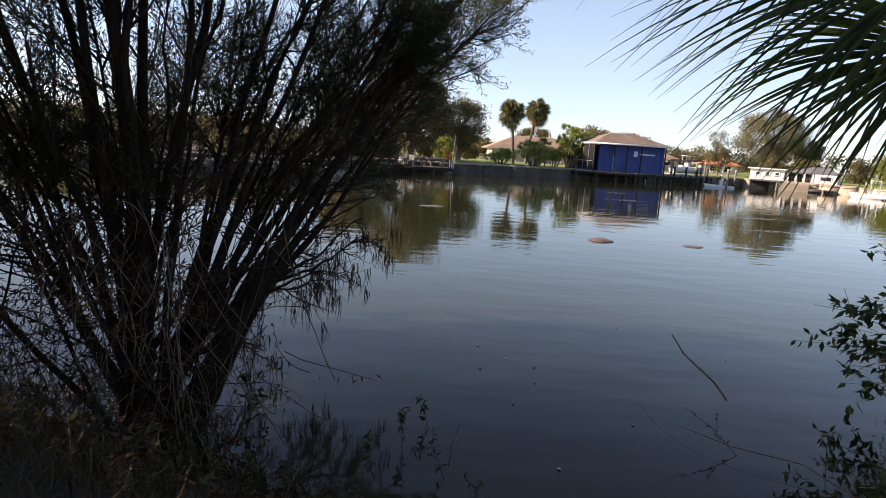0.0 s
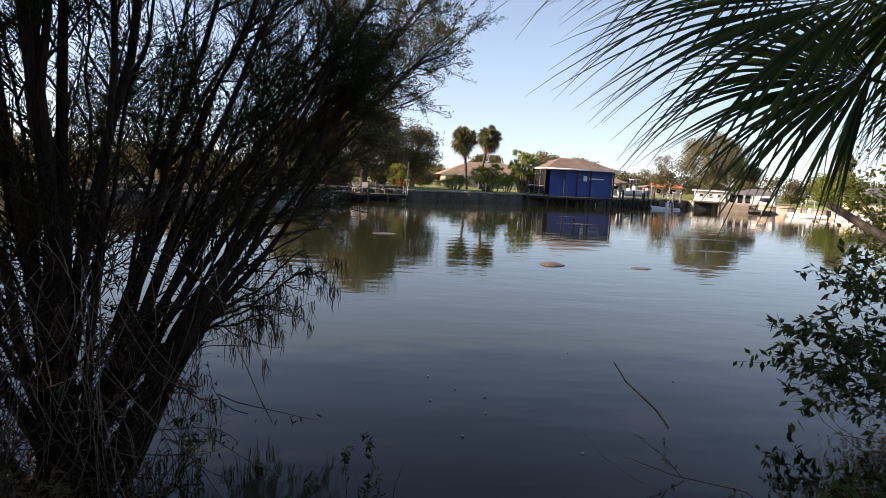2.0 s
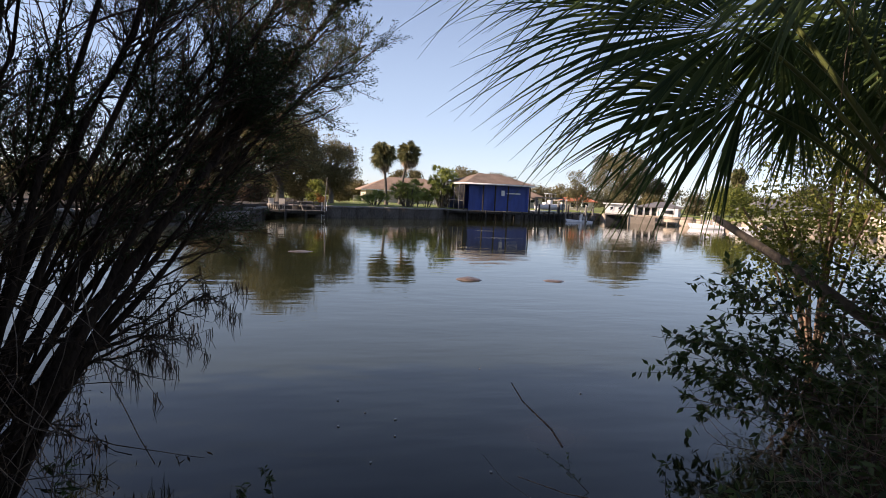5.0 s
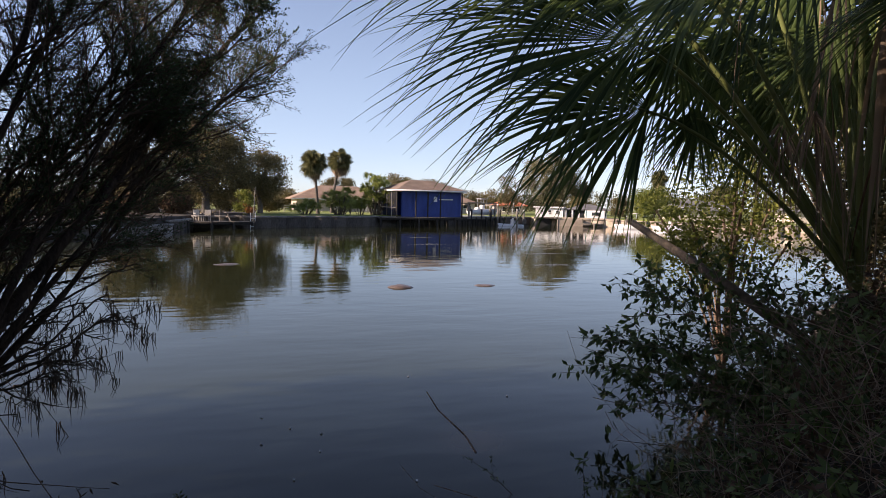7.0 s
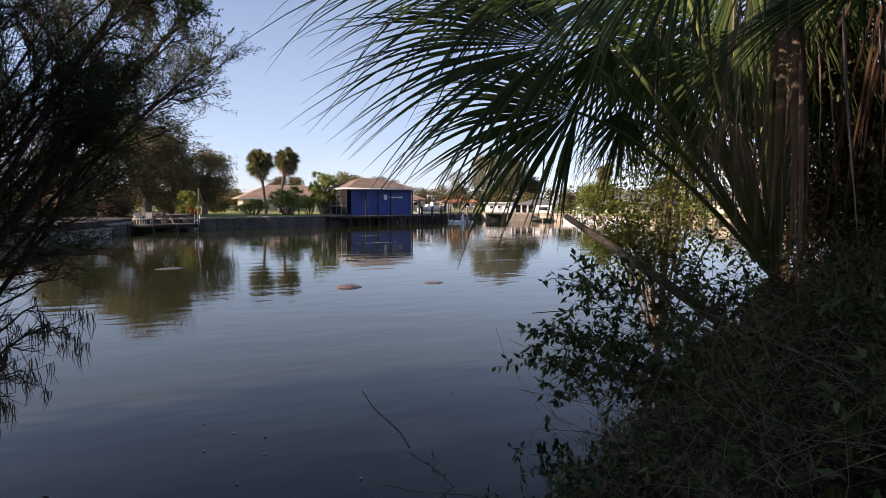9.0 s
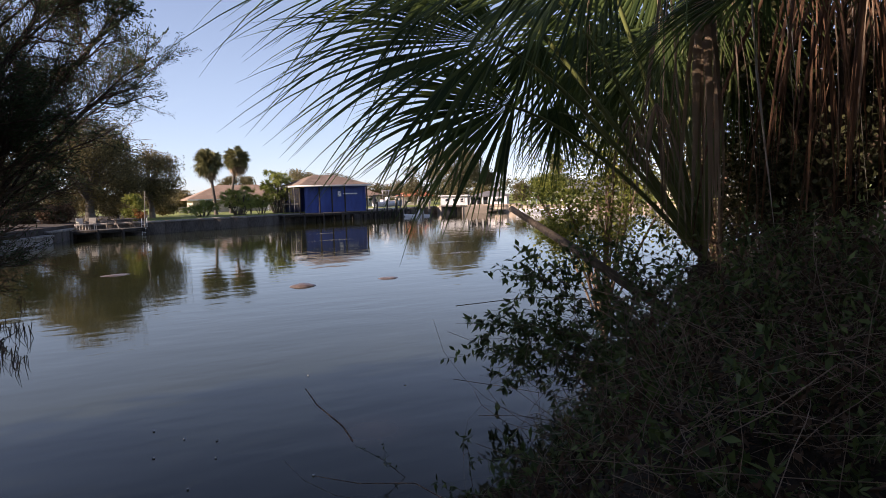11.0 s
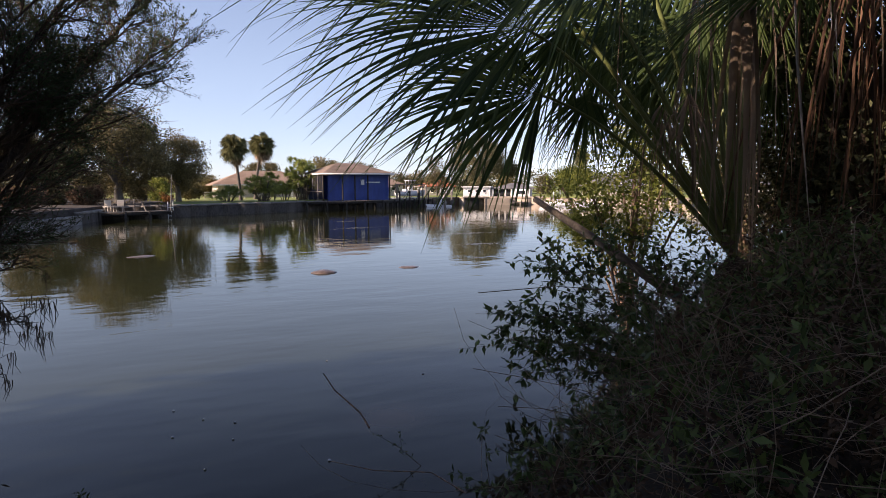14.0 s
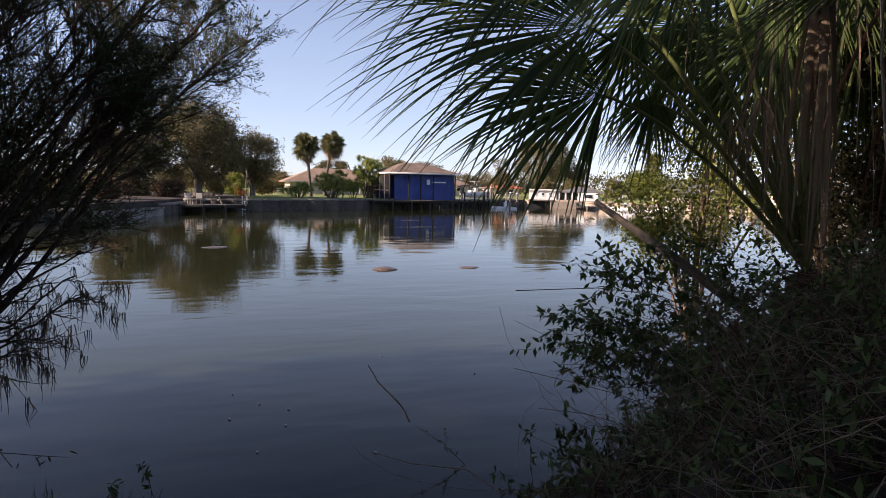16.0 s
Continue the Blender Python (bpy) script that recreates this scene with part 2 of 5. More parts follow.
L_FARPALM = leaf_mat("cabbage_palm_leaf", (0.075, 0.08, 0.032), (0.21, 0.195, 0.085), 0.5, 0.3, 0.5)
L_STALK = leaf_mat("palm_leaf_stalk", (0.09, 0.12, 0.035), (0.20, 0.22, 0.075), 0.45, 0.05, 1.0)
L_DEAD = leaf_mat("dead_palm_leaf", (0.15, 0.105, 0.07), (0.42, 0.31, 0.21), 0.8, 0.25, 1.5)
L_PALE = leaf_mat("bleached_palm_leaf", (0.26, 0.225, 0.19), (0.40, 0.36, 0.31), 0.7, 0.2, 1.5)
L_RUST = leaf_mat("rust_brown_palm_leaf", (0.07, 0.036, 0.020), (0.20, 0.11, 0.064), 0.8, 0.25, 1.5)
L_BUSH = leaf_mat("shrub_leaf", (0.022, 0.040, 0.013), (0.16, 0.22, 0.075), 0.55, 0.3, 2.2)
L_SPRIG = leaf_mat("fresh_shrub_leaf", (0.030, 0.058, 0.018), (0.16, 0.23, 0.07), 0.5, 0.35, 2.0)
L_WEED = leaf_mat("weed_leaf", (0.06, 0.062, 0.025), (0.15, 0.145, 0.06), 0.6, 0.3, 2.0)
L_GRASS = leaf_mat("dry_grass_blade", (0.07, 0.06, 0.027), (0.22, 0.175, 0.088), 0.7, 0.35, 1.5)


# ---- mesh helpers ----
class Geo:
    """Collects vertices and quads from tubes, blades and leaves, for one mesh."""

    def __init__(self):
        self.v, self.f, self.n = [], [], 0

    def add(self, v, f):
        self.v.append(np.asarray(v, dtype=np.float32).reshape(-1, 3))
        self.f.append(np.asarray(f, dtype=np.int32).reshape(-1, 4) + self.n)
        self.n += len(self.v[-1])

    def tube(self, pts, radii, sides=5):
        pts = np.asarray(pts, dtype=float)
        radii = np.broadcast_to(np.asarray(radii, dtype=float), (len(pts),))
        tan = np.gradient(pts, axis=0)
        tan /= np.linalg.norm(tan, axis=1)[:, None] + 1e-9
        ref = np.where(np.abs(tan[:, 2:3]) > 0.9, [[1.0, 0, 0]], [[0, 0, 1.0]])
        a = np.cross(tan, ref)
        a /= np.linalg.norm(a, axis=1)[:, None] + 1e-9
        b = np.cross(tan, a)
        ang = np.linspace(0, 2 * np.pi, sides, endpoint=False)
        ring = pts[:, None] + radii[:, None, None] * (np.cos(ang)[None, :, None] * a[:, None] + np.sin(ang)[None, :, None] * b[:, None])
        i, j = np.meshgrid(np.arange(len(pts) - 1), np.arange(sides), indexing="ij")
        k = (j + 1) % sides
        f = np.stack([i * sides + j, i * sides + k, (i + 1) * sides + k, (i + 1) * sides + j], -1).reshape(-1, 4)
        self.add(ring.reshape(-1, 3), f)

    def blades(self, base, way, side, length, width, droop=0.0, steps=1):
        """Many pointed leaves at once: base (n,3), way and side (n,3) unit vectors, length and width (n,)."""
        n = len(base)
        length, width = np.broadcast_to(length, (n,))[:, None], np.broadcast_to(width, (n,))[:, None]
        mid = base + way * length * 0.45
        tip = base + way * length
        tip = tip - np.array([[0, 0, 1.0]]) * length * droop
        up = np.cross(way, side) * width * 0.18
        v = np.stack([base, mid + side * width * 0.5 + up, tip, mid - side * width * 0.5 + up], 1).reshape(-1, 3)
        self.add(v, np.arange(4 * n).reshape(n, 4))

    def box(self, x0, y0, z0, x1, y1, z1):
        v = [(x, y, z) for z in (z0, z1) for y in (y0, y1) for x in (x0, x1)]
        self.add(v, [(0, 2, 3, 1), (4, 5, 7, 6), (0, 1, 5, 4), (2, 6, 7, 3), (0, 4, 6, 2), (1, 3, 7, 5)])

    def mesh(self, name, material, smooth=False):
        me = bpy.data.meshes.new(name)
        v, f = np.concatenate(self.v), np.concatenate(self.f).astype(np.int32)
        me.vertices.add(len(v))
        me.vertices.foreach_set("co", v.ravel())
        me.loops.add(f.size)
        me.loops.foreach_set("vertex_index", f.ravel())
        me.polygons.add(len(f))
        me.polygons.foreach_set("loop_start", np.arange(0, f.size, 4, dtype=np.int32))
        me.polygons.foreach_set("loop_total", np.full(len(f), 4, dtype=np.int32))
        if smooth:
            me.polygons.foreach_set("use_smooth", np.ones(len(f), dtype=bool))
        me.materials.append(material)
        me.update(calc_edges=True)
        return me


def thing(name, place, label, category, group="", kind="", turn=0.0):
    ob = new(name)
    ob.empty_display_size = 0.2
    ob.matrix_world = pose(*place, 0, 0, turn)
    return tagged(ob, label, category, group, kind)


def part(name, geo, material, parent=None, label="", smooth=False, kind=""):
    """One mesh object from a Geo or a bmesh, under a thing or a part."""
    if isinstance(geo, Geo):
        me = geo.mesh(name, material, smooth)
    else:
        me = bpy.data.meshes.new(name)
        geo.to_mesh(me)
        geo.free()
        me.materials.append(material)
    ob = new(name, me)
    if parent:
        ob.parent = parent
    return tagged(ob, label, kind=kind)


def bevel_box(x0, y0, z0, x1, y1, z1, r=0.02):
    bm = bmesh.new()
    bmesh.ops.create_cube(bm, size=1)
    bmesh.ops.scale(bm, vec=(x1 - x0, y1 - y0, z1 - z0), verts=bm.verts)
    bmesh.ops.translate(bm, vec=((x0 + x1) / 2, (y0 + y1) / 2, (z0 + z1) / 2), verts=bm.verts)
    if r:
        bmesh.ops.bevel(bm, geom=bm.edges[:], offset=r, segments=2, profile=0.5, affect="EDGES")
    return bm


def box_part(name, b, material, parent=None, label="", r=0.02):
    return part(name, bevel_box(*b, r), material, parent, label)


def post(name, x, y, z0, z1, r, material, parent, label="", sides=10):
    g = Geo()
    g.tube([(x, y, z0), (x, y, (z0 + z1) / 2), (x, y, z1 - r * 0.3), (x, y, z1), (x, y, z1 + 0.002)], [r * 1.05, r, r, r * 0.8, 0.003], sides)
    return part(name, g, material, parent, label)


def unit(v):
    v = np.asarray(v, dtype=float)
    return v / (np.linalg.norm(v, axis=-1, keepdims=True) + 1e-9)


def rand_dirs(n, rng):
    return unit(rng.normal(size=(n, 3)))


def curve(a, b, bend=(0, 0, 0), n=6, wob=0.0, rng=None):
    """Points from a to b, bowed by bend at the middle, with some wobble."""
    t = np.linspace(0, 1, n)[:, None]
    p = np.asarray(a) * (1 - t) + np.asarray(b) * t + np.asarray(bend) * 4 * t * (1 - t)
    if wob:
        w = rng.normal(size=(n, 3)) * wob
        w[0] = 0
        p = p + np.cumsum(w, 0) * 0.5
    return p


# ---- ground and water ----
FAR_SHORE = [(-90, 24), (-50, 27), (-17, 33.5), (-8.6, 38), (-6.3, 48), (-5.6, 54), (-0.7, 55.8), (4.8, 59.4), (9.6, 61.8), (12.2, 65.4),
             (22.8, 72), (31.2, 76.2), (36.6, 79.2), (37.8, 76.2), (45.6, 70.2), (55, 62.4), (72, 55), (110, 50), (260, 48)]
NEAR_SHORE = [(-90, 20), (-30, 13), (-8, 6.6), (-3, 4.6), (-1.8, 4.15), (-0.9, 3.7), (0, 3.25), (1.2, 3.05), (2.2, 3.5), (3, 4.0), (4.4, 4.5), (5.8, 5.4), (8, 6.9), (11, 9.4), (14, 12), (40, 24), (110, 38), (260, 44)]
FS, NS = np.array(FAR_SHORE, dtype=float), np.array(NEAR_SHORE, dtype=float)


def far_edge(x):
    return np.interp(x, FS[:, 0], FS[:, 1])


def near_edge(x):
    return np.interp(x, NS[:, 0], NS[:, 1])


def bank_height(x, y):
    """Height of the near bank over the water."""
    d = near_edge(x) - y
    rise = np.clip(d / 2.2, 0, 1)
    base = 0.9 * rise * rise * (3 - 2 * rise) - np.clip(-d, 0, 4) * 0.3
    right = np.clip((x - 1.8) / 2.5, 0, 1) * np.clip((d + 0.3) / 2.0, 0, 1)
    return base + 0.45 * right - 0.04


def ground_height(x, y):
    far = y - far_edge(x)
    zf = np.where(far > 2.2, 1.05, np.where(far > 1.5, (far - 1.5) / 0.7 * 2.2 - 1.15, -1.15))
    zf = zf + np.clip((far - 12) / 60, 0, 1) * 0.35
    return np.where(y < near_edge(x) + 5, bank_height(x, y), zf)


def spaced(*runs):
    out = []
    for a, b, n in runs:
        out.extend(np.linspace(a, b, n, endpoint=False))
    return np.array(out + [runs[-1][1]])


gx = spaced((-900, -90, 14), (-90, -12, 60), (-12, 14, 80), (14, 60, 60), (60, 900, 26))
gy = spaced((-300, -12, 10), (-12, 12, 74), (12, 24, 8), (24, 86, 110), (86, 160, 24), (160, 2500, 14))
X, Y = np.meshgrid(gx, gy)
Zg = ground_height(X, Y)
rng = np.random.default_rng(3)
Zg = Zg + np.where((Y < near_edge(X)), rng.normal(0, 0.025, X.shape), 0)
gg = Geo()
nx, ny = len(gx), len(gy)
I, J = np.meshgrid(np.arange(nx - 1), np.arange(ny - 1))
gg.add(np.stack([X, Y, Zg], -1), np.stack([J * nx + I, J * nx + I + 1, (J + 1) * nx + I + 1, (J + 1) * nx + I], -1))
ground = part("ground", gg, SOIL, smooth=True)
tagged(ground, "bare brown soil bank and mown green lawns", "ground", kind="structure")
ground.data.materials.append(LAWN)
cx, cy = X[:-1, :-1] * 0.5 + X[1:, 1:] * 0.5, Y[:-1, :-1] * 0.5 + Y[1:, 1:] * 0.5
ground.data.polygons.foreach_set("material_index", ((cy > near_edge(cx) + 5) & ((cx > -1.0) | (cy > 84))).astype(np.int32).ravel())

wg = Geo()
wx, wy = np.linspace(-300, 300, 25), np.linspace(-12, 90, 12)
WX, WY = np.meshgrid(wx, wy)
I, J = np.meshgrid(np.arange(24), np.arange(11))
wg.add(np.stack([WX, WY, WX * 0], -1), np.stack([J * 25 + I, J * 25 + I + 1, (J + 1) * 25 + I + 1, (J + 1) * 25 + I], -1))
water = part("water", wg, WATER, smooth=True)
tagged(water, "calm murky olive canal water with faint ripples", "water", kind="structure")


# ---- far bank: seawalls ----
def wall_run(name, pts, thick, z0, z1, cap_h, cap_over, wall_mat, cap_mat, label):
    """A seawall along a line of plan points: panels between pilasters, with a cap on top."""
    base = thing(name, (0, 0, 0), label, "seawall", kind="structure")
    panel, cap = Geo(), Geo()
    for (ax, ay), (bx, by) in zip(pts, pts[1:]):
        d = Vector((bx - ax, by - ay, 0))
        n = max(1, round(d.length / 1.8))
        u, w = d.normalized(), Vector((-d.y, d.x, 0)).normalized()
        for k in range(n):
            p, q = Vector((ax, ay, 0)) + d * (k / n), Vector((ax, ay, 0)) + d * ((k + 1) / n)
            for g, lo, hi, f, b, gap in ((panel, z0, z1 - cap_h, 0.0, thick, 0.003), (cap, z1 - cap_h, z1, -cap_over, thick + 0.15, 0.0 if k % 3 else 0.006)):
                c = [p + u * gap - w * -f * 1.0, q - u * gap - w * -f * 1.0, q - u * gap + w * b, p + u * gap + w * b]
                v = [(v.x, v.y, lo) for v in c] + [(v.x, v.y, hi) for v in c]
                g.add(v, [(0, 1, 5, 4), (1, 2, 6, 5), (2, 3, 7, 6), (3, 0, 4, 7), (4, 5, 6, 7), (3, 2, 1, 0)])
    part("wall_panels", panel, wall_mat, base)
    part("cap", cap, cap_mat, base, "lighter worn concrete cap")
    return base


wall_run("seawall", FAR_SHORE[5:10], 0.35, -1.2, 1.08, 0.16, 0.06, DARK_WALL, CONCRETE, "dark weathered concrete seawall with a worn cap above the water")
wall_run("seawall", FAR_SHORE[9:13], 0.35, -1.2, 1.02, 0.16, 0.06, DARK_WALL, CONCRETE, "dark concrete seawall behind the timber dock")
wall_run("seawall", [FAR_SHORE[12], *FAR_SHORE[13:18]], 0.35, -1.2, 0.95, 0.14, 0.06, TAN, TAN, "sunlit tan block seawall below the white house")
wall_run("seawall", FAR_SHORE[3:5], 0.5, -1.2, 0.62, 0.14, 0.1, CONCRETE, CONCRETE, "low pale grey concrete wall at the water")
wall_run("seawall", FAR_SHORE[4:6], 0.35, -1.2, 0.85, 0.16, 0.06, DARK_WALL, CONCRETE, "dark concrete seawall beside the dock")
wall_run("seawall", FAR_SHORE[1:4], 0.35, -1.2, 0.85, 0.16, 0.06, DARK_WALL, CONCRETE, "dark grey concrete seawall beside the oak tree")


# ---- foliage builders ----
def crown(geo, centre, size, n, leaf, rng, lumps=26, fill=0.85, flat=0.0, tight=1.0):
    """Leaves in uneven lumps through an ellipsoid. Returns the lump centres."""
    centre, size = np.asarray(centre, dtype=float), np.asarray(size, dtype=float)
    d = rand_dirs(lumps, rng)
    r = rng.uniform(0.45, 1.0, (lumps, 1)) ** 0.6 * fill
    c = centre + d * r * size
    pick = rng.integers(0, lumps, n)
    spread = size.mean() * rng.uniform(0.16, 0.30, lumps) * tight * (26 / max(lumps, 26)) ** 0.4
    p = c[pick] + np.clip(rng.normal(size=(n, 3)), -1.7, 1.7) * spread[pick][:, None] * [1, 1, 0.75]
    way = unit(rng.normal(size=(n, 3)) + [0, 0, -flat])
    side = unit(np.cross(way, rand_dirs(n, rng)))
    ln = leaf * rng.uniform(0.6, 1.3, n)
    geo.blades(p, way, side, ln, ln * rng.uniform(0.45, 0.75, n))
    return c


def tree(name, x, y, z, h, size, n, leaf, mat_leaf, label, seed, trunk_r=0.22, lumps=26, bark=GREY_BARK, group="", lift=0.0, flat=0.0, kind="", fork=0.35):
    """A trunk with limbs to the lumps of an uneven crown."""
    rng = np.random.default_rng(seed)
    base = thing(name, (x, y, z), label, "tree" if "shrub" not in name else "shrub", group, kind)
    cz = h - size[2] * 0.85 + lift
    leaves, wood = Geo(), Geo()
    lumps_at = crown(leaves, (0, 0, cz), size, n, leaf, rng, lumps, flat=flat)
    top = np.array([rng.normal(0, 0.1), rng.normal(0, 0.1), max(cz, h * 0.5)])
    trunk = curve((0, 0, -0.15), top, (rng.normal(0, 0.12), rng.normal(0, 0.12), 0), 7, 0.03, rng)
    wood.tube(trunk, np.linspace(trunk_r * 1.25, trunk_r * 0.35, 7), 8)
    limb = Geo()
    for c in lumps_at[: max(8, lumps // 2)]:
        s = trunk[2 + int(rng.integers(0, 4))] if fork > 0.2 else trunk[1]
        limb.tube(curve(s, c, (0, 0, 0.06 * h), 5, 0.04, rng), np.linspace(trunk_r * 0.42, 0.02, 5), 5)
    part("trunk", wood, bark, base)
    part("branchwork", limb, bark, base, kind="stuff")
    part("crown", leaves, mat_leaf, base)
    return base


# ---- far bank: trees and shrubs ----
tree("oak_tree", -5.6, 65, 1.05, 9.3, (5.4, 4.5, 4.9), 44000, 0.18, L_OAK, "broad dark oak tree with hanging moss on the far bank", 11, 0.38, 110)
tree("oak_tree", -0.4, 69, 1.05, 7.2, (2.9, 2.8, 3.5), 18000, 0.18, L_OAK, "dark rounded oak tree beside the lawn", 12, 0.26, 60)
tree("oak_tree", -11.4, 61, 1.0, 6.4, (3.6, 3.4, 3.2), 20000, 0.19, L_OLIVE, "olive-brown oak tree on the far bank", 13, 0.3, 80)
tree("oak_tree", -23, 56, 1.0, 2.6, (5.4, 4, 1.2), 9000, 0.24, L_OLIVE, "low olive oak tree behind the grey seawall", 14, 0.35, 44)
tree("oak_tree", -36, 52, 1.0, 2.6, (6, 4.5, 1.2), 9000, 0.24, L_OAK, "low dark oak tree behind the grey seawall", 15, 0.35, 44)
tree("shrub", -1.75, 57.6, 1.0, 2.3, (0.9, 0.9, 1.1), 2600, 0.16, L_YELLOW, "sunlit yellow-green shrub beside the dock", 16, 0.06, 14, fork=0.1)
tree("shrub", -1.2, 57.2, 1.0, 1.25, (0.5, 0.45, 0.55), 900, 0.14, L_ORANGE, "orange-leaved shrub beside the dock", 116, 0.04, 10, fork=0.1)
tree("shrub", 9.3, 68, 1.05, 2.0, (1.1, 1.0, 0.9), 2400, 0.16, L_YELLOW, "yellow-green shrub beside the white fence", 18, 0.06, 14, fork=0.1)
tree("oak_tree", 22, 101, 1.2, 6.2, (2.7, 2.5, 2.2), 6000, 0.26, L_OAK, "dark green tree behind the house roofs", 21, 0.25, 22)
tree("oak_tree", 12.4, 108, 1.2, 5.4, (3.0, 2.5, 1.8), 5000, 0.26, L_OLIVE, "brownish tree behind the house roof", 22, 0.25, 20)
tree("oak_tree", 31, 112, 1.2, 5.8, (3.0, 2.5, 2.0), 5000, 0.26, L_OLIVE, "olive tree behind the boathouse", 23, 0.25, 20)
tree("pine_tree", 41.0, 99, 1.2, 6.9, (1.5, 1.4, 2.1), 1700, 0.2, L_WILLOW, "thin-crowned pale green pine behind the docks", 24, 0.14, 22)
tree("shrub", 36.0, 86, 1.1, 3.6, (1.9, 1.6, 1.6), 2400, 0.24, L_OLIVE, "olive shrub behind the moored boat", 25, 0.1, 20, fork=0.1)
tree("willow_tree", 48.3, 97, 1.1, 10.2, (6.2, 4.6, 4.5), 36000, 0.2, L_WILLOW, "large pale olive willow-like tree behind the white house", 26, 0.4, 90, flat=0.8)
tree("oak_tree", 55.2, 99, 1.1, 6.2, (2.2, 2.2, 2.3), 8000, 0.24, L_OAK, "dark evergreen tree behind the white house", 27, 0.25, 24)
tree("shrub", 50.5, 66.5, 1.0, 1.9, (1.5, 1.1, 0.9), 2000, 0.24, L_YELLOW, "bright yellow-green shrub above the seawall", 28, 0.06, 16, fork=0.1)
tree("garden_tree", 59, 82, 1.0, 4.7, (3.6, 2.8, 2.0), 8000, 0.24, L_YELLOW, "sunlit yellow-green tree on the far bank", 29, 0.16, 26)
tree("garden_tree", 68, 78, 1.0, 4.9, (4, 3, 2.1), 8000, 0.24, L_OLIVE, "olive tree on the far bank", 30, 0.16, 26)


for k, (x, y, h, w, m) in enumerate(((-3.6, 70, 2.4, 2.2, L_OAK), (-8.5, 69, 2.8, 2.6, L_OLIVE), (-13, 66, 2.6, 2.8, L_OAK), (-18, 63, 3.0, 3.0, L_OLIVE), (-10.5, 60.5, 1.7, 1.7, L_OLIVE),
                                     (-7.4, 58.8, 1.5, 1.3, L_BROWN), (-24, 60, 3.2, 3.4, L_OAK), (-31, 57, 3.2, 3.6, L_OAK), (-15.5, 58, 2.0, 2.0, L_BROWN), (-40, 54, 3.4, 4, L_OAK), (0.6, 74, 2.2, 1.6, L_OAK), (-12.5, 46, 2.2, 1.9, L_OLIVE), (-16, 43.5, 2.6, 2.2, L_OAK), (-21, 41, 2.8, 2.4, L_OLIVE), (-27, 39.5, 2.6, 2.6, L_OAK),
                                     (-34, 38, 3.0, 3.0, L_OLIVE), (-42, 36, 3.0, 3.2, L_OAK), (-10.6, 51, 2.0, 1.7, L_BROWN), (-18.5, 49, 3.2, 2.6, L_OLIVE), (-29, 47, 3.6, 3.2, L_OAK))):
    h = min(h, 1.5) if x < -10 else h
    tree("shrub", x, y, 1.0, h, (w, w * 0.8, h * 0.5), 4200, 0.2, m, "shaded bushy shrub under the oaks", 140 + k, 0.06, 22, fork=0.1, group="shrubs under the oaks")


for k, (x, y, h, w, m) in enumerate(((33.5, 98, 3.6, 3.0, L_OLIVE), (40, 104, 4.2, 3.2, L_OAK), (44, 88, 2.6, 2.2, L_OLIVE), (52, 92, 3.0, 2.8, L_OAK), (57, 88, 3.2, 2.8, L_OLIVE), (63, 90, 4.0, 3.2, L_YELLOW), (68, 86, 3.6, 3.0, L_OLIVE),
                                     (74, 84, 4.2, 3.4, L_OAK), (28, 100, 3.8, 3.2, L_OLIVE), (19, 99, 3.4, 3.0, L_OLIVE), (80, 76, 4.0, 3.6, L_OLIVE), (2.5, 96, 3.0, 2.8, L_OAK))):
    tree("garden_tree", x, y, 1.1, h, (w, w * 0.7, h * 0.52), 3000, 0.26, m, "bushy garden tree behind the far houses", 240 + k, 0.1, 24, fork=0.1, group="garden trees behind the houses")


def far_woods():
    """The low belt of trees that closes the view behind the houses."""
    rng = np.random.default_rng(40)
    g = Geo()
    for k in range(84):
        a = rng.uniform(-0.6, 1.1)
        r = rng.uniform(125, 190)
        h = rng.uniform(4.0, 6.2) * r / 140
        crown(g, (r * math.sin(a), r * math.cos(a), h * 0.5), (h * 0.9, h * 0.6, h * 0.55), 1050, 0.50, rng, 34, tight=0.75)
    ob = part("far_woods", g, L_FAR)
    return tagged(ob, "low belt of olive and brown trees along the horizon", "trees", kind="stuff")


far_woods()


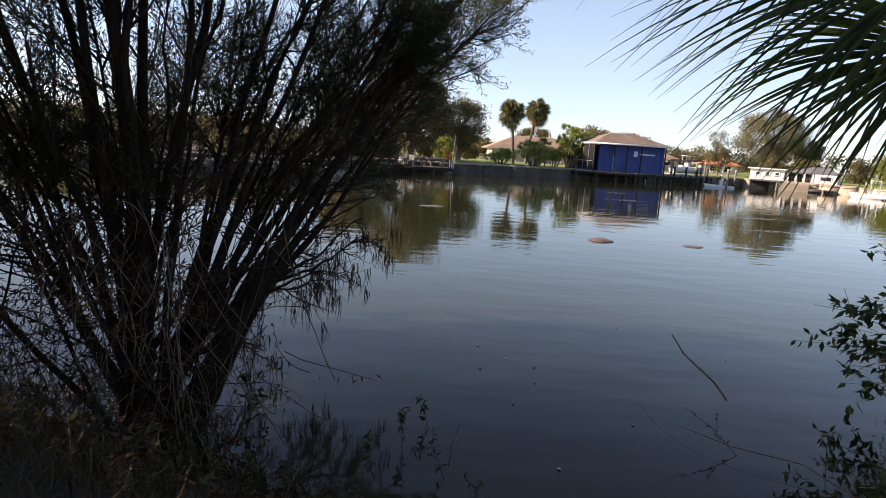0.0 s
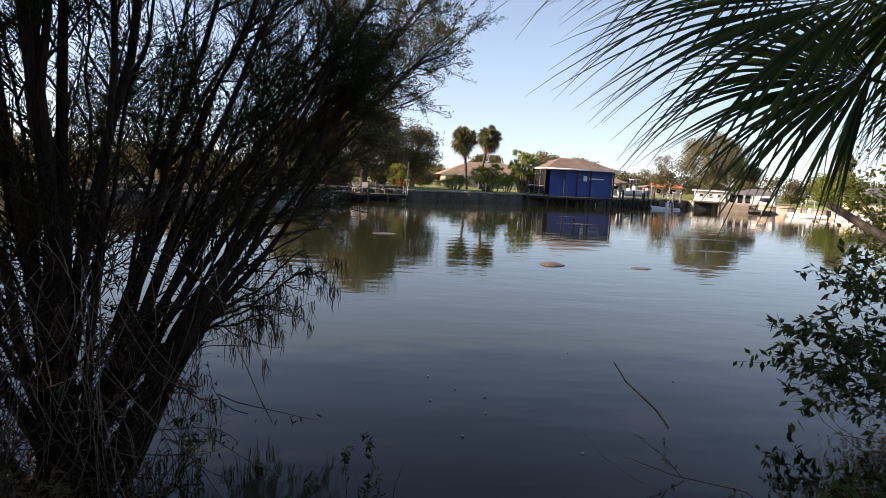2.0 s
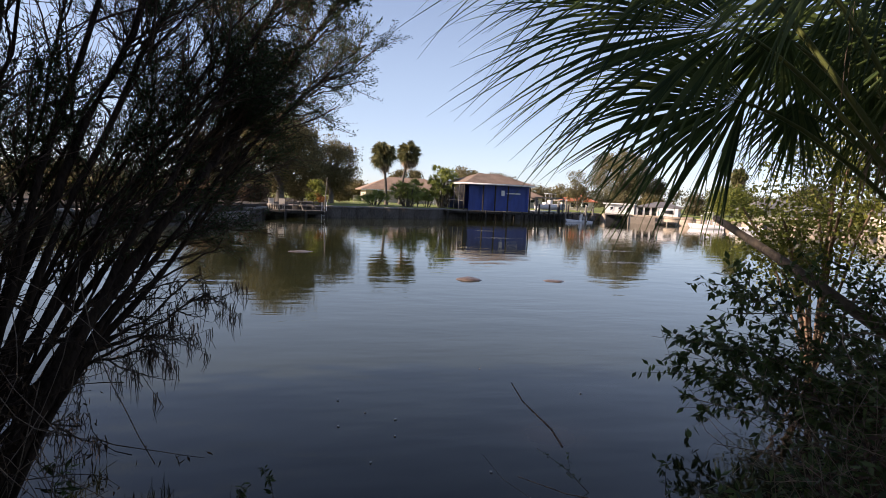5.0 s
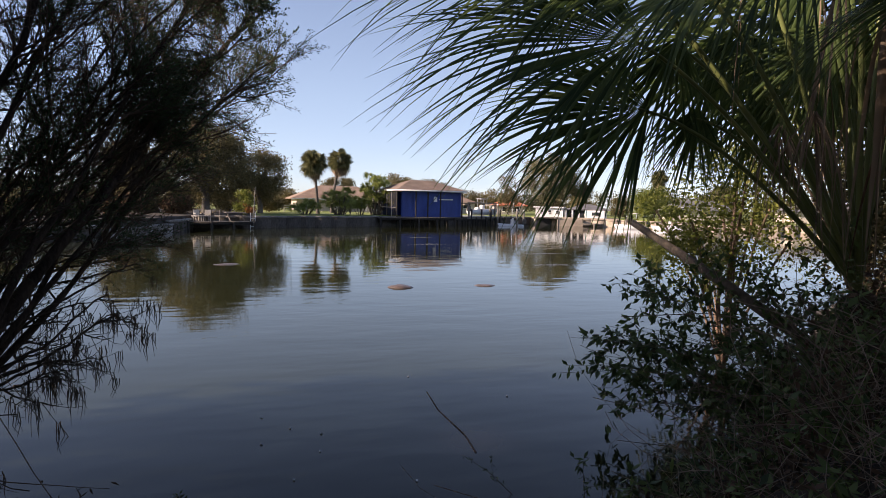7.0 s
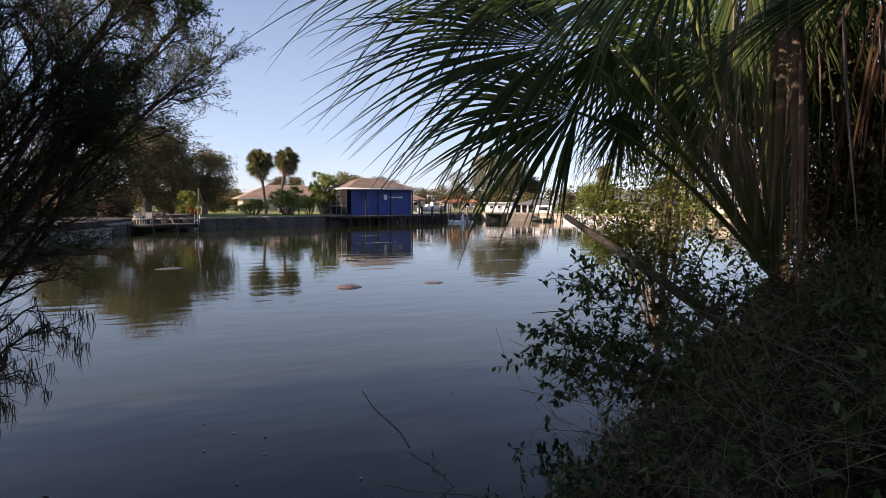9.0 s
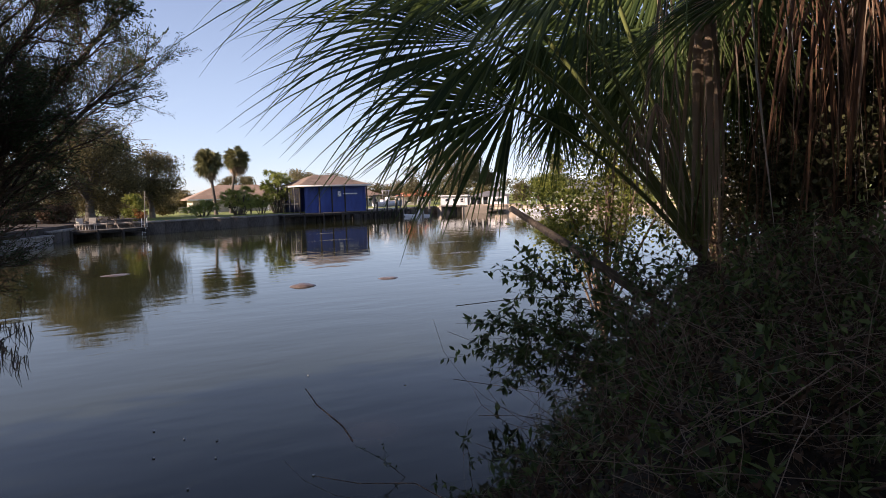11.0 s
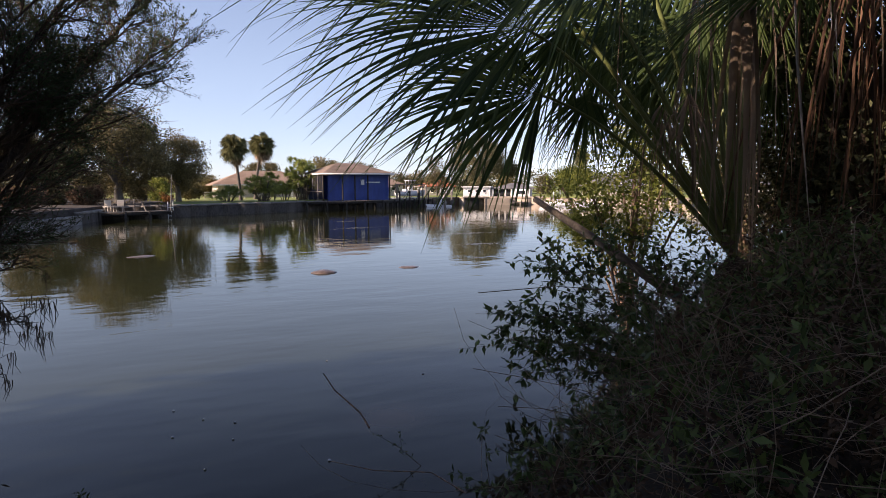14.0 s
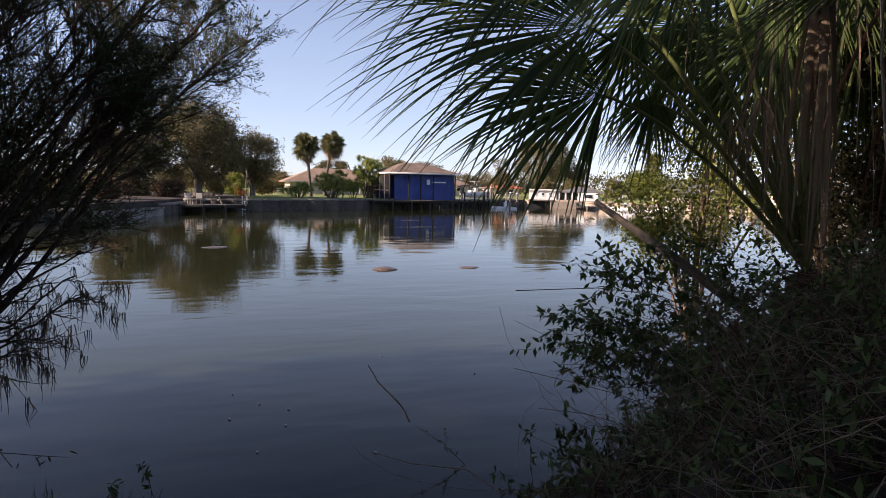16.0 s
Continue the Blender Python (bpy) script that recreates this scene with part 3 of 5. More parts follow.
# ---- fan palms ----
def fan(geo, hub, axis, normal, length, segs, span, width, droop, rng, joined=0.4, steps=8):
    """One fan leaf: folded segments that spread from the hub, joined near it, with drooping thread-thin tips."""
    axis = unit(axis)
    normal = unit(np.asarray(normal) - axis * np.dot(normal, axis))
    across = np.cross(normal, axis)
    hub = np.asarray(hub, dtype=float)
    t = np.linspace(0, 1, steps)
    for k in range(segs):
        f = (k + 0.5) / segs * 2 - 1
        ang = f * span + rng.normal(0, 0.04)
        out = axis * math.cos(ang) + across * math.sin(ang)
        ln = length * (1 - 0.28 * abs(f) ** 1.6) * rng.uniform(0.86, 1.06)
        start = hub + axis * 0.10 * length * (1 - abs(f))
        bow = normal * 0.10 * length * (1 - abs(f))
        fall = droop * rng.uniform(0.6, 1.5)
        p = start + np.outer(t * ln, out) + np.outer(np.sin(t * np.pi * 0.5) * 0.5, bow)
        p[:, 2] -= fall * ln * np.clip(t - 0.35, 0, 1) ** 2 * 1.6
        p += np.outer(np.clip(t - 0.45, 0, 1) ** 1.5, rng.normal(0, 0.085, 3)) * ln
        tan = unit(np.gradient(p, axis=0))
        side = unit(np.cross(np.broadcast_to(normal, tan.shape), tan))
        wd = width * np.where(t < joined, t / joined, 1 - (np.clip(t - joined, 0, 1) / (1 - joined)) ** 0.8 * 0.95)
        wd = np.maximum(wd, 0.002)[:, None]
        nrm = np.cross(tan, side)
        v = np.stack([p - side * wd * 0.5, p + nrm * wd * 0.22, p + side * wd * 0.5], 1).reshape(-1, 3)
        fs = []
        for s in range(steps - 1):
            a = s * 3
            fs += [(a, a + 1, a + 4, a + 3), (a + 1, a + 2, a + 5, a + 4)]
        geo.add(v, fs)


def cabbage_palm(x, y, z, h, foot, seed, label):
    """A tall far palm: a leaning ringed trunk, a round head of fan leaves and a few dead ones below."""
    rng = np.random.default_rng(seed)
    base = thing("cabbage_palm", (x, y, z), label, "palm tree", "cabbage palms on the far bank")
    trunk = Geo()
    top = np.array([0, 0, h])
    pts = curve((foot, 0, -0.1), top, (foot * 0.15, 0, 0), 24)
    trunk.tube(pts, [0.17 + 0.015 * (k % 2) - 0.03 * k / 24 + (0.06 if k < 2 else 0) for k in range(24)], 9)
    part("trunk", trunk, PALM_BARK, base)
    green, stalk, dead = Geo(), Geo(), Geo()
    for k in range(110):
        up = rng.uniform(-1.0, 1.0)
        a = k * 2.4
        flat = math.sqrt(max(0.05, 1 - up * up))
        d = np.array([math.cos(a) * flat, math.sin(a) * flat, up * 1.3])
        hub = top + d * rng.uniform(0.35, 1.0) + [0, 0, 0.1]
        stalk.tube([top, (top + hub) / 2 + [0, 0, 0.05], hub], [0.025, 0.02, 0.015], 4)
        fan(dead if up < -0.72 else green, hub, d + [0, 0, -0.15], np.cross(d, rand_dirs(1, rng)[0]), rng.uniform(0.78, 1.0), 16, 1.7, 0.14, 0.35, rng, steps=5)
    part("stalk_cluster", stalk, L_FARPALM, base)
    part("crown", green, L_FARPALM, base)
    part("dead_skirt", dead, L_DEAD, base, "hanging brown dead fan leaves")
    return base


cabbage_palm(5.5, 72, 1.05, 5.7, 0.55, 51, "tall cabbage palm with a round head and slender trunk")
cabbage_palm(9.05, 76.8, 1.05, 6.3, -0.95, 52, "tall leaning cabbage palm with a round head")
def palmetto(x, y, h, spread, leaves, seed, label, material):
    """Several stems from one foot, each with a tuft of fan leaves."""
    rng = np.random.default_rng(seed)
    base = thing("palmetto", (x, y, 1.0), label, "palm shrub", "palm shrubs on the far lawn")
    for k in range(leaves):
        a = k * 2.4
        d = spread * math.sqrt((k + 0.5) / leaves)
        top = np.array([math.cos(a) * d, math.sin(a) * d, h * rng.uniform(0.35, 0.95) * (1 - 0.35 * d / spread)])
        s, g = Geo(), Geo()
        s.tube(curve((top[0] * 0.3, top[1] * 0.3, -0.1), top, (0, 0, 0.1), 5), np.linspace(0.05, 0.025, 5), 5)
        st = part("stem", s, PALM_BARK, base)
        for m in range(7):
            way = unit([math.cos(m * 2.4 + k), math.sin(m * 2.4 + k), rng.uniform(-0.3, 1.1)])
            fan(g, top + way * 0.15, way, np.cross(way, rand_dirs(1, rng)[0]), rng.uniform(0.5, 0.85), 11, 1.2, 0.085, 0.3, rng, steps=5)
        part("fan_tuft", g, material, st)
    return base


palmetto(7.9, 66, 3.5, 1.6, 24, 54, "spiky yellow-green palm shrub under the tall palms", L_SPIKY)
palmetto(4.3, 66.5, 1.7, 1.4, 10, 55, "low spiky green palm shrub at the palm's foot", L_SPIKY)
palmetto(12.7, 71, 6.0, 1.7, 36, 56, "tall clump of green palms with many thin stems", L_SPIKY)
palmetto(10.6, 69.5, 2.2, 1.1, 9, 57, "spiky yellow-green palm shrub beside the boathouse", L_SPIKY)
cabbage_palm(67, 92, 1.05, 6.6, 0.3, 53, "slender palm behind the houses")


# ---- far bank: buildings ----
def hip_roof(x0, y0, x1, y1, z0, z1, ridge_in, over=0.5, thick=0.14, ridge=(0.5, 0.5)):
    """A hip roof with eaves of some thickness."""
    bm = bmesh.new()
    e = [(x0 - over, y0 - over), (x1 + over, y0 - over), (x1 + over, y1 + over), (x0 - over, y1 + over)]
    ym = (y0 + y1) / 2
    lo = [bm.verts.new((x, y, z0 - thick)) for x, y in e]
    hi = [bm.verts.new((x, y, z0)) for x, y in e]
    r = [bm.verts.new((x0 + ridge_in, ym, z1)), bm.verts.new((x1 - ridge_in, ym, z1))]
    bm.faces.new(lo[::-1])
    for k in range(4):
        bm.faces.new((lo[k], lo[(k + 1) % 4], hi[(k + 1) % 4], hi[k]))
    bm.faces.new((hi[0], hi[1], r[1], r[0]))
    bm.faces.new((hi[1], hi[2], r[1]))
    bm.faces.new((hi[2], hi[3], r[0], r[1]))
    bm.faces.new((hi[3], hi[0], r[0]))
    return bm


def window(parent, x, y, z0, w, h, name="window"):
    """A framed window in a front wall that faces -y."""
    g = Geo()
    for b in ((x - w / 2, y - 0.05, z0, x - w / 2 + 0.07, y + 0.03, z0 + h), (x + w / 2 - 0.07, y - 0.05, z0, x + w / 2, y + 0.03, z0 + h), (x - w / 2 + 0.07, y - 0.05, z0, x + w / 2 - 0.07, y + 0.03, z0 + 0.07), (x - w / 2 + 0.07, y - 0.05, z0 + h - 0.07, x + w / 2 - 0.07, y + 0.03, z0 + h)):
        g.box(*b)
    f = part(name, g, WHITE, parent, "white-framed window")
    p = Geo()
    p.box(x - w / 2 + 0.07, y - 0.02, z0 + 0.07, x + w / 2 - 0.07, y - 0.01, z0 + h - 0.07)
    part("pane", p, GLASS, f)
    return f


def boathouse():
    b = thing("boathouse", (14.25, 66.25, 0), "blue tarp-walled boathouse with a brown hip roof on a timber dock", "boathouse", turn=9.0)
    W, D = 9.1, 6.2
    # posts, walls hung between them, roof
    for x in (0.1, 2.4, 3.9, 5.5, W - 0.8):
        post("post", x, 0.12, -1.2, 4.0, 0.085, DARK_WOOD, b)
    for x in (0.1, W - 0.8):
        post("post", x, D - 0.2, 0.4, 4.0, 0.085, DARK_WOOD, b)
    g = Geo()
    n = 44
    xs = np.linspace(0.8, W - 0.75, n)
    rng = np.random.default_rng(5)
    wv = 0.5 + 0.03 * np.sin(xs * 2.1) + rng.normal(0, 0.012, n)
    zs = np.linspace(1.0, 3.95, 9)
    XX, ZZ = np.meshgrid(xs, zs)
    YY = wv[None, :] * np.ones_like(ZZ) + 0.02 * np.sin(ZZ * 4 + XX)
    ii, jj = np.meshgrid(np.arange(n - 1), np.arange(8))
    q = np.stack([jj * n + ii, jj * n + ii + 1, (jj + 1) * n + ii + 1, (jj + 1) * n + ii], -1)
    g.add(np.stack([XX, YY, ZZ], -1), q)
    g.add(np.stack([XX, YY + 0.03, ZZ], -1), q[..., ::-1])
    part("front_wall", g, BLUE, b, "taut blue tarp wall", smooth=True)
    box_part("end_wall", (W - 0.76, 0.62, 1.0, W - 0.70, D - 0.3, 3.9), BLUE, b, "blue tarp wall")
    box_part("back_wall", (0.3, D - 0.3, 1.0, W - 0.78, D - 0.22, 3.9), BLUE, b, "blue tarp wall")
    g = Geo()
    for y in np.arange(0.35, D - 0.35, 0.16):
        g.box(0.05, y, 1.0, 0.065, y + 0.02, 3.9)
    for z in np.arange(1.1, 3.9, 0.16):
        g.box(0.052, 0.35, z, 0.063, D - 0.35, z + 0.02)
    part("screen_wall", g, SCREEN, b, "dark insect screen wall")
    for y in (1.6, 3.2, 4.8):
        box_part("screen_frame", (0.0, y, 1.0, 0.045, y + 0.07, 3.95), STEEL, b, r=0.004)
    box_part("screen_frame", (0.0, 0.3, 2.0, 0.045, D - 0.3, 2.07), STEEL, b, r=0.004)
    roof = hip_roof(0.3, 0, W - 0.85, D, 4.08, 5.3, 2.6, 0.4, 0.12)
    part("roof", roof, BROWN_ROOF, b, "brown shingled hip roof")
    f = Geo()
    f.box(-0.12, -0.425, 3.9, W - 0.43, -0.405, 4.07)
    f.box(-0.125, -0.40, 3.9, -0.105, D + 0.40, 4.07)
    part("fascia", f, WHITE, b, "flaking white fascia board")
    box_part("wall_box", (4.75, 0.30, 2.75, 5.15, 0.44, 3.35), WHITE, b, "small white box fixed to the wall")
    box_part("rail_bar", (5.45, 0.36, 2.98, 7.2, 0.45, 3.12), WHITE, b, "long white bar on the wall")
    return b


boathouse()


def dock(name, place, turn, length, depth, z, label, pile_step=2.2, pile_top=0.25, plank=0.14, piles=DARK_WOOD):
    """A timber dock: planks on stringers, on round piles."""
    d = thing(name, place, label, "dock", turn=turn)
    n = int(length / plank)
    me = None
    rng = np.random.default_rng(n)
    for k in range(min(n, 110)):
        w = length / min(n, 110)
        if me is None:
            g = Geo()
            g.box(0.006, 0, 0, w - 0.006, depth, 0.05)
            me = g.mesh("plank", OLD_WOOD)
        o = new("plank", me)
        o.parent = d
        o.location = (k * w, rng.uniform(-0.02, 0.02), z - 0.05 + rng.uniform(-0.004, 0.004))
    g = Geo()
    g.box(0, 0.06, z - 0.30, length, 0.16, z - 0.055)
    part("stringer", g, piles, d)
    g = Geo()
    g.box(0, depth - 0.2, z - 0.30, length, depth - 0.1, z - 0.055)
    part("stringer", g, piles, d)
    for k in range(int(length / pile_step) + 1):
        post("piling", 0.15 + k * pile_step, -0.03, -1.4, z + pile_top * (1 if k % 2 else 0.1), 0.11, piles, d)
        post("piling", 0.15 + k * pile_step, depth - 0.3, -1.4, z - 0.02, 0.10, piles, d)
    return d


dock("dock", (12.0, 64.4, 0), 16.0, 11.2, 1.9, 0.95, "weathered timber dock on dark pilings beside the boathouse", 2.4, 0.0)
dock("dock", (22.9, 67.7, 0), 40.0, 9.6, 1.5, 0.9, "weathered timber dock with tall mooring pilings", 1.2, 1.1)
dock("dock", (-5.9, 52.2, 0), 18.5, 5.4, 2.2, 0.64, "pale timber dock in front of the seawall", 1.8, 0.02)
dock("dock", (38.6, 74.0, 0), -37.5, 5.5, 1.1, 0.42, "low sunlit timber dock below the white house", 2.2, 0.35, piles=OLD_WOOD)


def ranch_house():
    h = thing("house", (3.9, 86, 0.75), "low cream house with a tan hip roof behind the palms", "house", turn=4)
    box_part("wall", (0.4, 0.6, -0.1, 13.4, 7.6, 2.14), CREAM, h)
    part("roof", hip_roof(0.2, 0, 13.6, 8.4, 2.15, 4.1, 4.0, 0.6, 0.12), ROOF, h, "tan shingled hip roof")
    box_part("fascia", (-0.42, -0.63, 1.98, 14.22, -0.605, 2.14), WHITE, h, "white fascia board", 0.005)
    for x in (2.6, 5.4, 9.6, 11.8):
        window(h, x, 0.58, 0.7, 1.3, 1.1)
    box_part("door", (7.2, 0.52, 0.0, 8.1, 0.6, 2.0), WHITE, h, "white door", 0.01)
    box_part("porch_roof", (9.6, -1.9, 2.24, 13.4, -0.66, 2.36), WHITE, h, "flat white porch roof")
    box_part("vent", (10.4, 3.0, 3.8, 10.9, 3.5, 4.35), WHITE, h, "small white roof vent")
    for x in (9.8, 13.2):
        post("porch_post", x, -1.8, -0.1, 2.24, 0.06, WHITE, h)
    return h


ranch_house()


def white_house():
    h = thing("house", (37.4, 79.4, 0.85), "low white house with flat wing and grey roof", "house", turn=-31)
    # flat-roofed wing with a screened porch
    box_part("wall", (0, 0, -0.2, 3.9, 4.0, 1.5), WHITE, h)
    box_part("wing_roof", (-0.3, -0.4, 1.52, 4.0, 4.2, 1.68), WHITE, h, "flat white roof slab")
    for x in (0.9, 2.0, 3.1):
        window(h, x, -0.02, 0.6, 0.55, 0.62)
    # main house
    box_part("wall", (4.02, 0.7, -0.2, 9.9, 5.2, 1.4), WHITE, h)
    part("roof", hip_roof(4.5, 0.5, 10.0, 5.4, 1.42, 2.15, 2.2, 0.45, 0.12), GREY_ROOF, h, "grey shingled hip roof")
    for x in (4.7, 5.6, 6.5):
        window(h, x, 0.68, 0.05, 0.75, 1.3, "glass_door")
    for x in (4.3, 5.2, 6.1, 7.0):
        post("porch_post", x, 0.15, -0.2, 1.30, 0.05, WHITE, h)
    box_part("bump_out", (7.2, -0.4, -0.2, 9.6, 0.66, 1.28), WHITE, h, "white front room")
    box_part("door", (6.9, 0.60, 0.2, 7.15, 0.69, 1.3), TEAL, h, "teal door", 0.01)
    box_part("patio", (4.0, -3.2, 0.05, 11.5, 0.6, 0.23), TAN, h, "pale tan paved patio")
    window(h, 8.4, -0.42, 0.5, 1.2, 0.6)
    return h


white_house()


def tile_house():
    h = thing("house", (36.5, 93, 1.1), "small tan house with a red tile roof behind the dock", "house", turn=-10)
    box_part("wall", (0, 0, -0.1, 5.0, 4, 1.5), CREAM, h)
    part("roof", hip_roof(0, 0, 5.0, 4, 1.5, 2.5, 1.8, 0.4, 0.12), TILE_ROOF, h, "red terracotta tile roof")
    window(h, 1.6, -0.02, 0.4, 1.0, 0.9)
    window(h, 3.6, -0.02, 0.4, 1.0, 0.9)
    return h


tile_house()


def plain_house(x, y, w, roof, turn, label, hh=2.3):
    h = thing("house", (x, y, 1.1), label, "house", "far houses along the canal", turn=turn)
    box_part("wall", (0, 0, -0.1, w, 6, hh), CREAM, h)
    part("roof", hip_roof(0, 0, w, 6, hh + 0.02, hh + 1.5, 2.4, 0.5, 0.12), roof, h)
    for k in range(3):
        window(h, w * (k + 0.6) / 3.2, -0.02, 0.8, 1.2, 1.0)
    return h


plain_house(24.5, 92, 8.5, ROOF, 8, "cream house with a tan hip roof beyond the boathouse", 1.7)
plain_house(56, 74, 9, GREY_ROOF, -22, "white-walled house with a grey roof on the far bank", 1.4)
plain_house(70, 66, 10, GREY_ROOF, -22, "cream house with a grey roof on the far bank", 1.5)


# deck with a dark boat slip under it, beside the white house
def slip_deck():
    d = thing("boat_slip_deck", (35.2, 74.2, 0), "pale timber deck with a railing over a dark boat slip", "deck", turn=-20)
    box_part("deck_slab", (-0.2, 0, 0.95, 3.3, 3.0, 1.12), OLD_WOOD, d)
    # black sheet that gives the opening under the deck its deep shade
    box_part("back_wall", (0, 2.6, -1.2, 2.9, 2.8, 0.94), BLACK, d, "black back wall for the shade inside the slip")
    box_part("side_wall", (2.92, 0.1, -1.2, 6.2, 3.0, 0.94), TAN, d, "sunlit tan block wall beside the slip")
    for x in (-0.1, 2.85):
        post("piling", x, 0.15, -1.3, 0.95, 0.12, OLD_WOOD, d)
    for x in (-0.15, 0.7, 1.55, 2.4, 3.25):
        post("railing_post", x, 0.06, 1.12, 1.75, 0.045, WHITE, d)
    for z in (1.28, 1.48, 1.68):
        box_part("railing_bar", (-0.15, 0.03, z, 3.25, 0.09, z + 0.07), WHITE, d, r=0.005)
    return d


slip_deck()


def garden_fence(x, y, turn, length, label):
    f = thing("fence", (x, y, 1.05), label, "fence", turn=turn)
    k = 0.0
    while k <= length:
        box_part("fence_post", (k - 0.05, -0.05, -0.1, k + 0.05, 0.05, 0.92), CREAM, f, r=0.008)
        k += 1.6
    for z in (0.2, 0.5, 0.78):
        box_part("rail", (0, -0.08, z, length, -0.052, z + 0.11), CREAM, f, r=0.004)
    return f


garden_fence(2.4, 80, 3, 11.2, "cream three-rail fence along the lawn")


# ---- boats and dock furniture ----
def hull(length, beam, depth, n=14):
    """A small open boat hull, bow at +x."""
    g = Geo()
    t = np.linspace(0, 1, n)
    half = beam / 2 * np.clip(1 - ((t - 0.35).clip(0) / 0.65) ** 2.3, 0.02, 1)
    sheer = depth * (1 + 0.28 * t ** 2)
    xs = t * length
    prof = [(0.0, -0.0), (0.55, 0.0), (0.92, 0.35), (1.0, 1.0), (0.9, 1.0), (0.82, 0.5), (0.0, 0.42)]
    rows = []
    for s in (1, -1):
        grid = np.array([[(xs[i] + (0.12 * length * pz if i == n - 1 else 0), s * half[i] * py, sheer[i] * pz) for py, pz in prof] for i in range(n)])
        m = len(prof)
        ii, jj = np.meshgrid(np.arange(n - 1), np.arange(m - 1), indexing="ij")
        q = np.stack([ii * m + jj, ii * m + jj + 1, (ii + 1) * m + jj + 1, (ii + 1) * m + jj], -1)
        g.add(grid.reshape(-1, 3), q if s > 0 else q[..., ::-1])
        tr = grid[0]
        g.add(np.vstack([tr[:4]]), [(0, 1, 2, 3)])
    return g


def motorboat(name, place, turn, length, label, cabin=False, mast=False):
    b = thing(name, place, label, "boat", turn=turn)
    part("hull", hull(length, length * 0.36, 0.16 * length), GELCOAT, b, "white hull", smooth=True)
    box_part("console", (length * 0.42, -0.35, 0.4, length * 0.52, 0.35, 1.25), GELCOAT, b, r=0.05)
    box_part("windscreen", (length * 0.52, -0.33, 1.1, length * 0.53, 0.33, 1.55), GLASS, b, r=0.004)
    box_part("seat", (length * 0.24, -0.4, 0.4, length * 0.34, 0.4, 0.95), WHITE, b, r=0.05)
    m = box_part("outboard_motor", (-0.35, -0.18, 0.45, 0.1, 0.18, 1.15), BLACK, b, "black outboard motor", 0.06)
    box_part("motor_leg", (-0.2, -0.06, -0.4, -0.05, 0.06, 0.47), BLACK, m, "", 0.02)
    if cabin:
        for x in (0.36, 0.58):
            for y in (-0.4, 0.4):
                post("canopy_post", length * x, y, 0.8, 2.05, 0.025, STEEL, b)
        box_part("canopy", (length * 0.33, -0.55, 2.05, length * 0.61, 0.55, 2.11), WHITE, b, "white canopy top", 0.02)
    if mast:
        g = Geo()
        g.tube([(length * 0.5, 0.1, 0.8), (length * 0.2, 0.2, 2.2), (-0.3, 0.3, 3.6)], [0.03, 0.025, 0.012], 6)
        part("outrigger", g, STEEL, b)
        g = Geo()
        g.tube([(length * 0.5, -0.1, 0.8), (length * 0.45, -0.2, 2.2), (length * 0.38, -0.3, 3.3)], [0.03, 0.025, 0.012], 6)
        part("outrigger", g, STEEL, b)
    return b


motorboat("motorboat", (31.0, 69.3, -0.25), 172, 2.9, "small white motorboat with raised fishing poles moored by a piling", mast=True)
motorboat("motorboat", (45.4, 64.2, -0.15), 150, 3.6, "white motorboat with a black outboard by the sunlit seawall", cabin=True)
motorboat("motorboat", (48.6, 61.6, -0.15), 150, 3.3, "white motorboat moored beside the seawall")
motorboat("motorboat", (25.6, 74.2, 1.25), 15, 4.2, "white boat raised on a lift at the dock", cabin=True)


def boat_lift():
    b = thing("boat_lift", (25.2, 73.3, 0), "pale timber boat lift with a beam frame at the dock", "boat lift", turn=20)
    for x in (0, 4.4):
        for y in (0, 2.4):
            post("piling", x, y, -1.4, 2.7, 0.12, OLD_WOOD, b)
        box_part("cross_beam", (x - 0.1, -0.2, 2.45, x + 0.1, 2.6, 2.62), OLD_WOOD, b)
    box_part("top_beam", (-0.3, -0.06, 2.72, 4.7, 0.08, 2.86), OLD_WOOD, b)
    box_part("cradle", (0.3, 0.2, 0.95, 4.1, 2.2, 1.1), STEEL, b, "steel cradle")
    return b


boat_lift()


def mooring_pole(x, y, z, label, r=0.11):
    p = thing("mooring_piling", (x, y, 0), label, "piling", "mooring pilings")
    post("shaft", 0, 0, -1.4, z, r, OLD_WOOD, p)
    post("cap", 0, 0, z - 0.02, z + 0.08, r * 1.1, WHITE, p, "white piling cap")
    return p


for x, y, z in ((29.9, 68.6, 2.0), (27.6, 71.9, 2.3), (33.0, 73.6, 1.9), (28.9, 72.6, 2.6), (44.0, 66.6, 1.5)):
    mooring_pole(x, y, z, "weathered mooring piling standing in the water")


def flag_pole():
    p = thing("ladder_pole", (-0.85, 55.0, 0), "tall leaning pale pole with a white dock ladder", "pole")
    g = Geo()
    g.tube([(0, 0.3, 0.3), (0.08, 0.3, 1.8), (0.2, 0.3, 3.6)], [0.05, 0.045, 0.03], 8)
    part("shaft", g, OLD_WOOD, p)
    l = Geo()
    for x in (-0.2, 0.2):
        l.tube([(x, -0.05, -0.6), (x, -0.05, 1.1), (x, 0.1, 1.35), (x, 0.35, 1.3), (x, 0.42, 1.0)], 0.028, 6)
    part("ladder_rail", l, WHITE, p, "white ladder rails")
    s = Geo()
    for z in (-0.2, 0.15, 0.5, 0.85):
        s.box(-0.19, -0.08, z, 0.19, -0.02, z + 0.04)
    part("ladder_step", s, WHITE, p)
    return p


flag_pole()


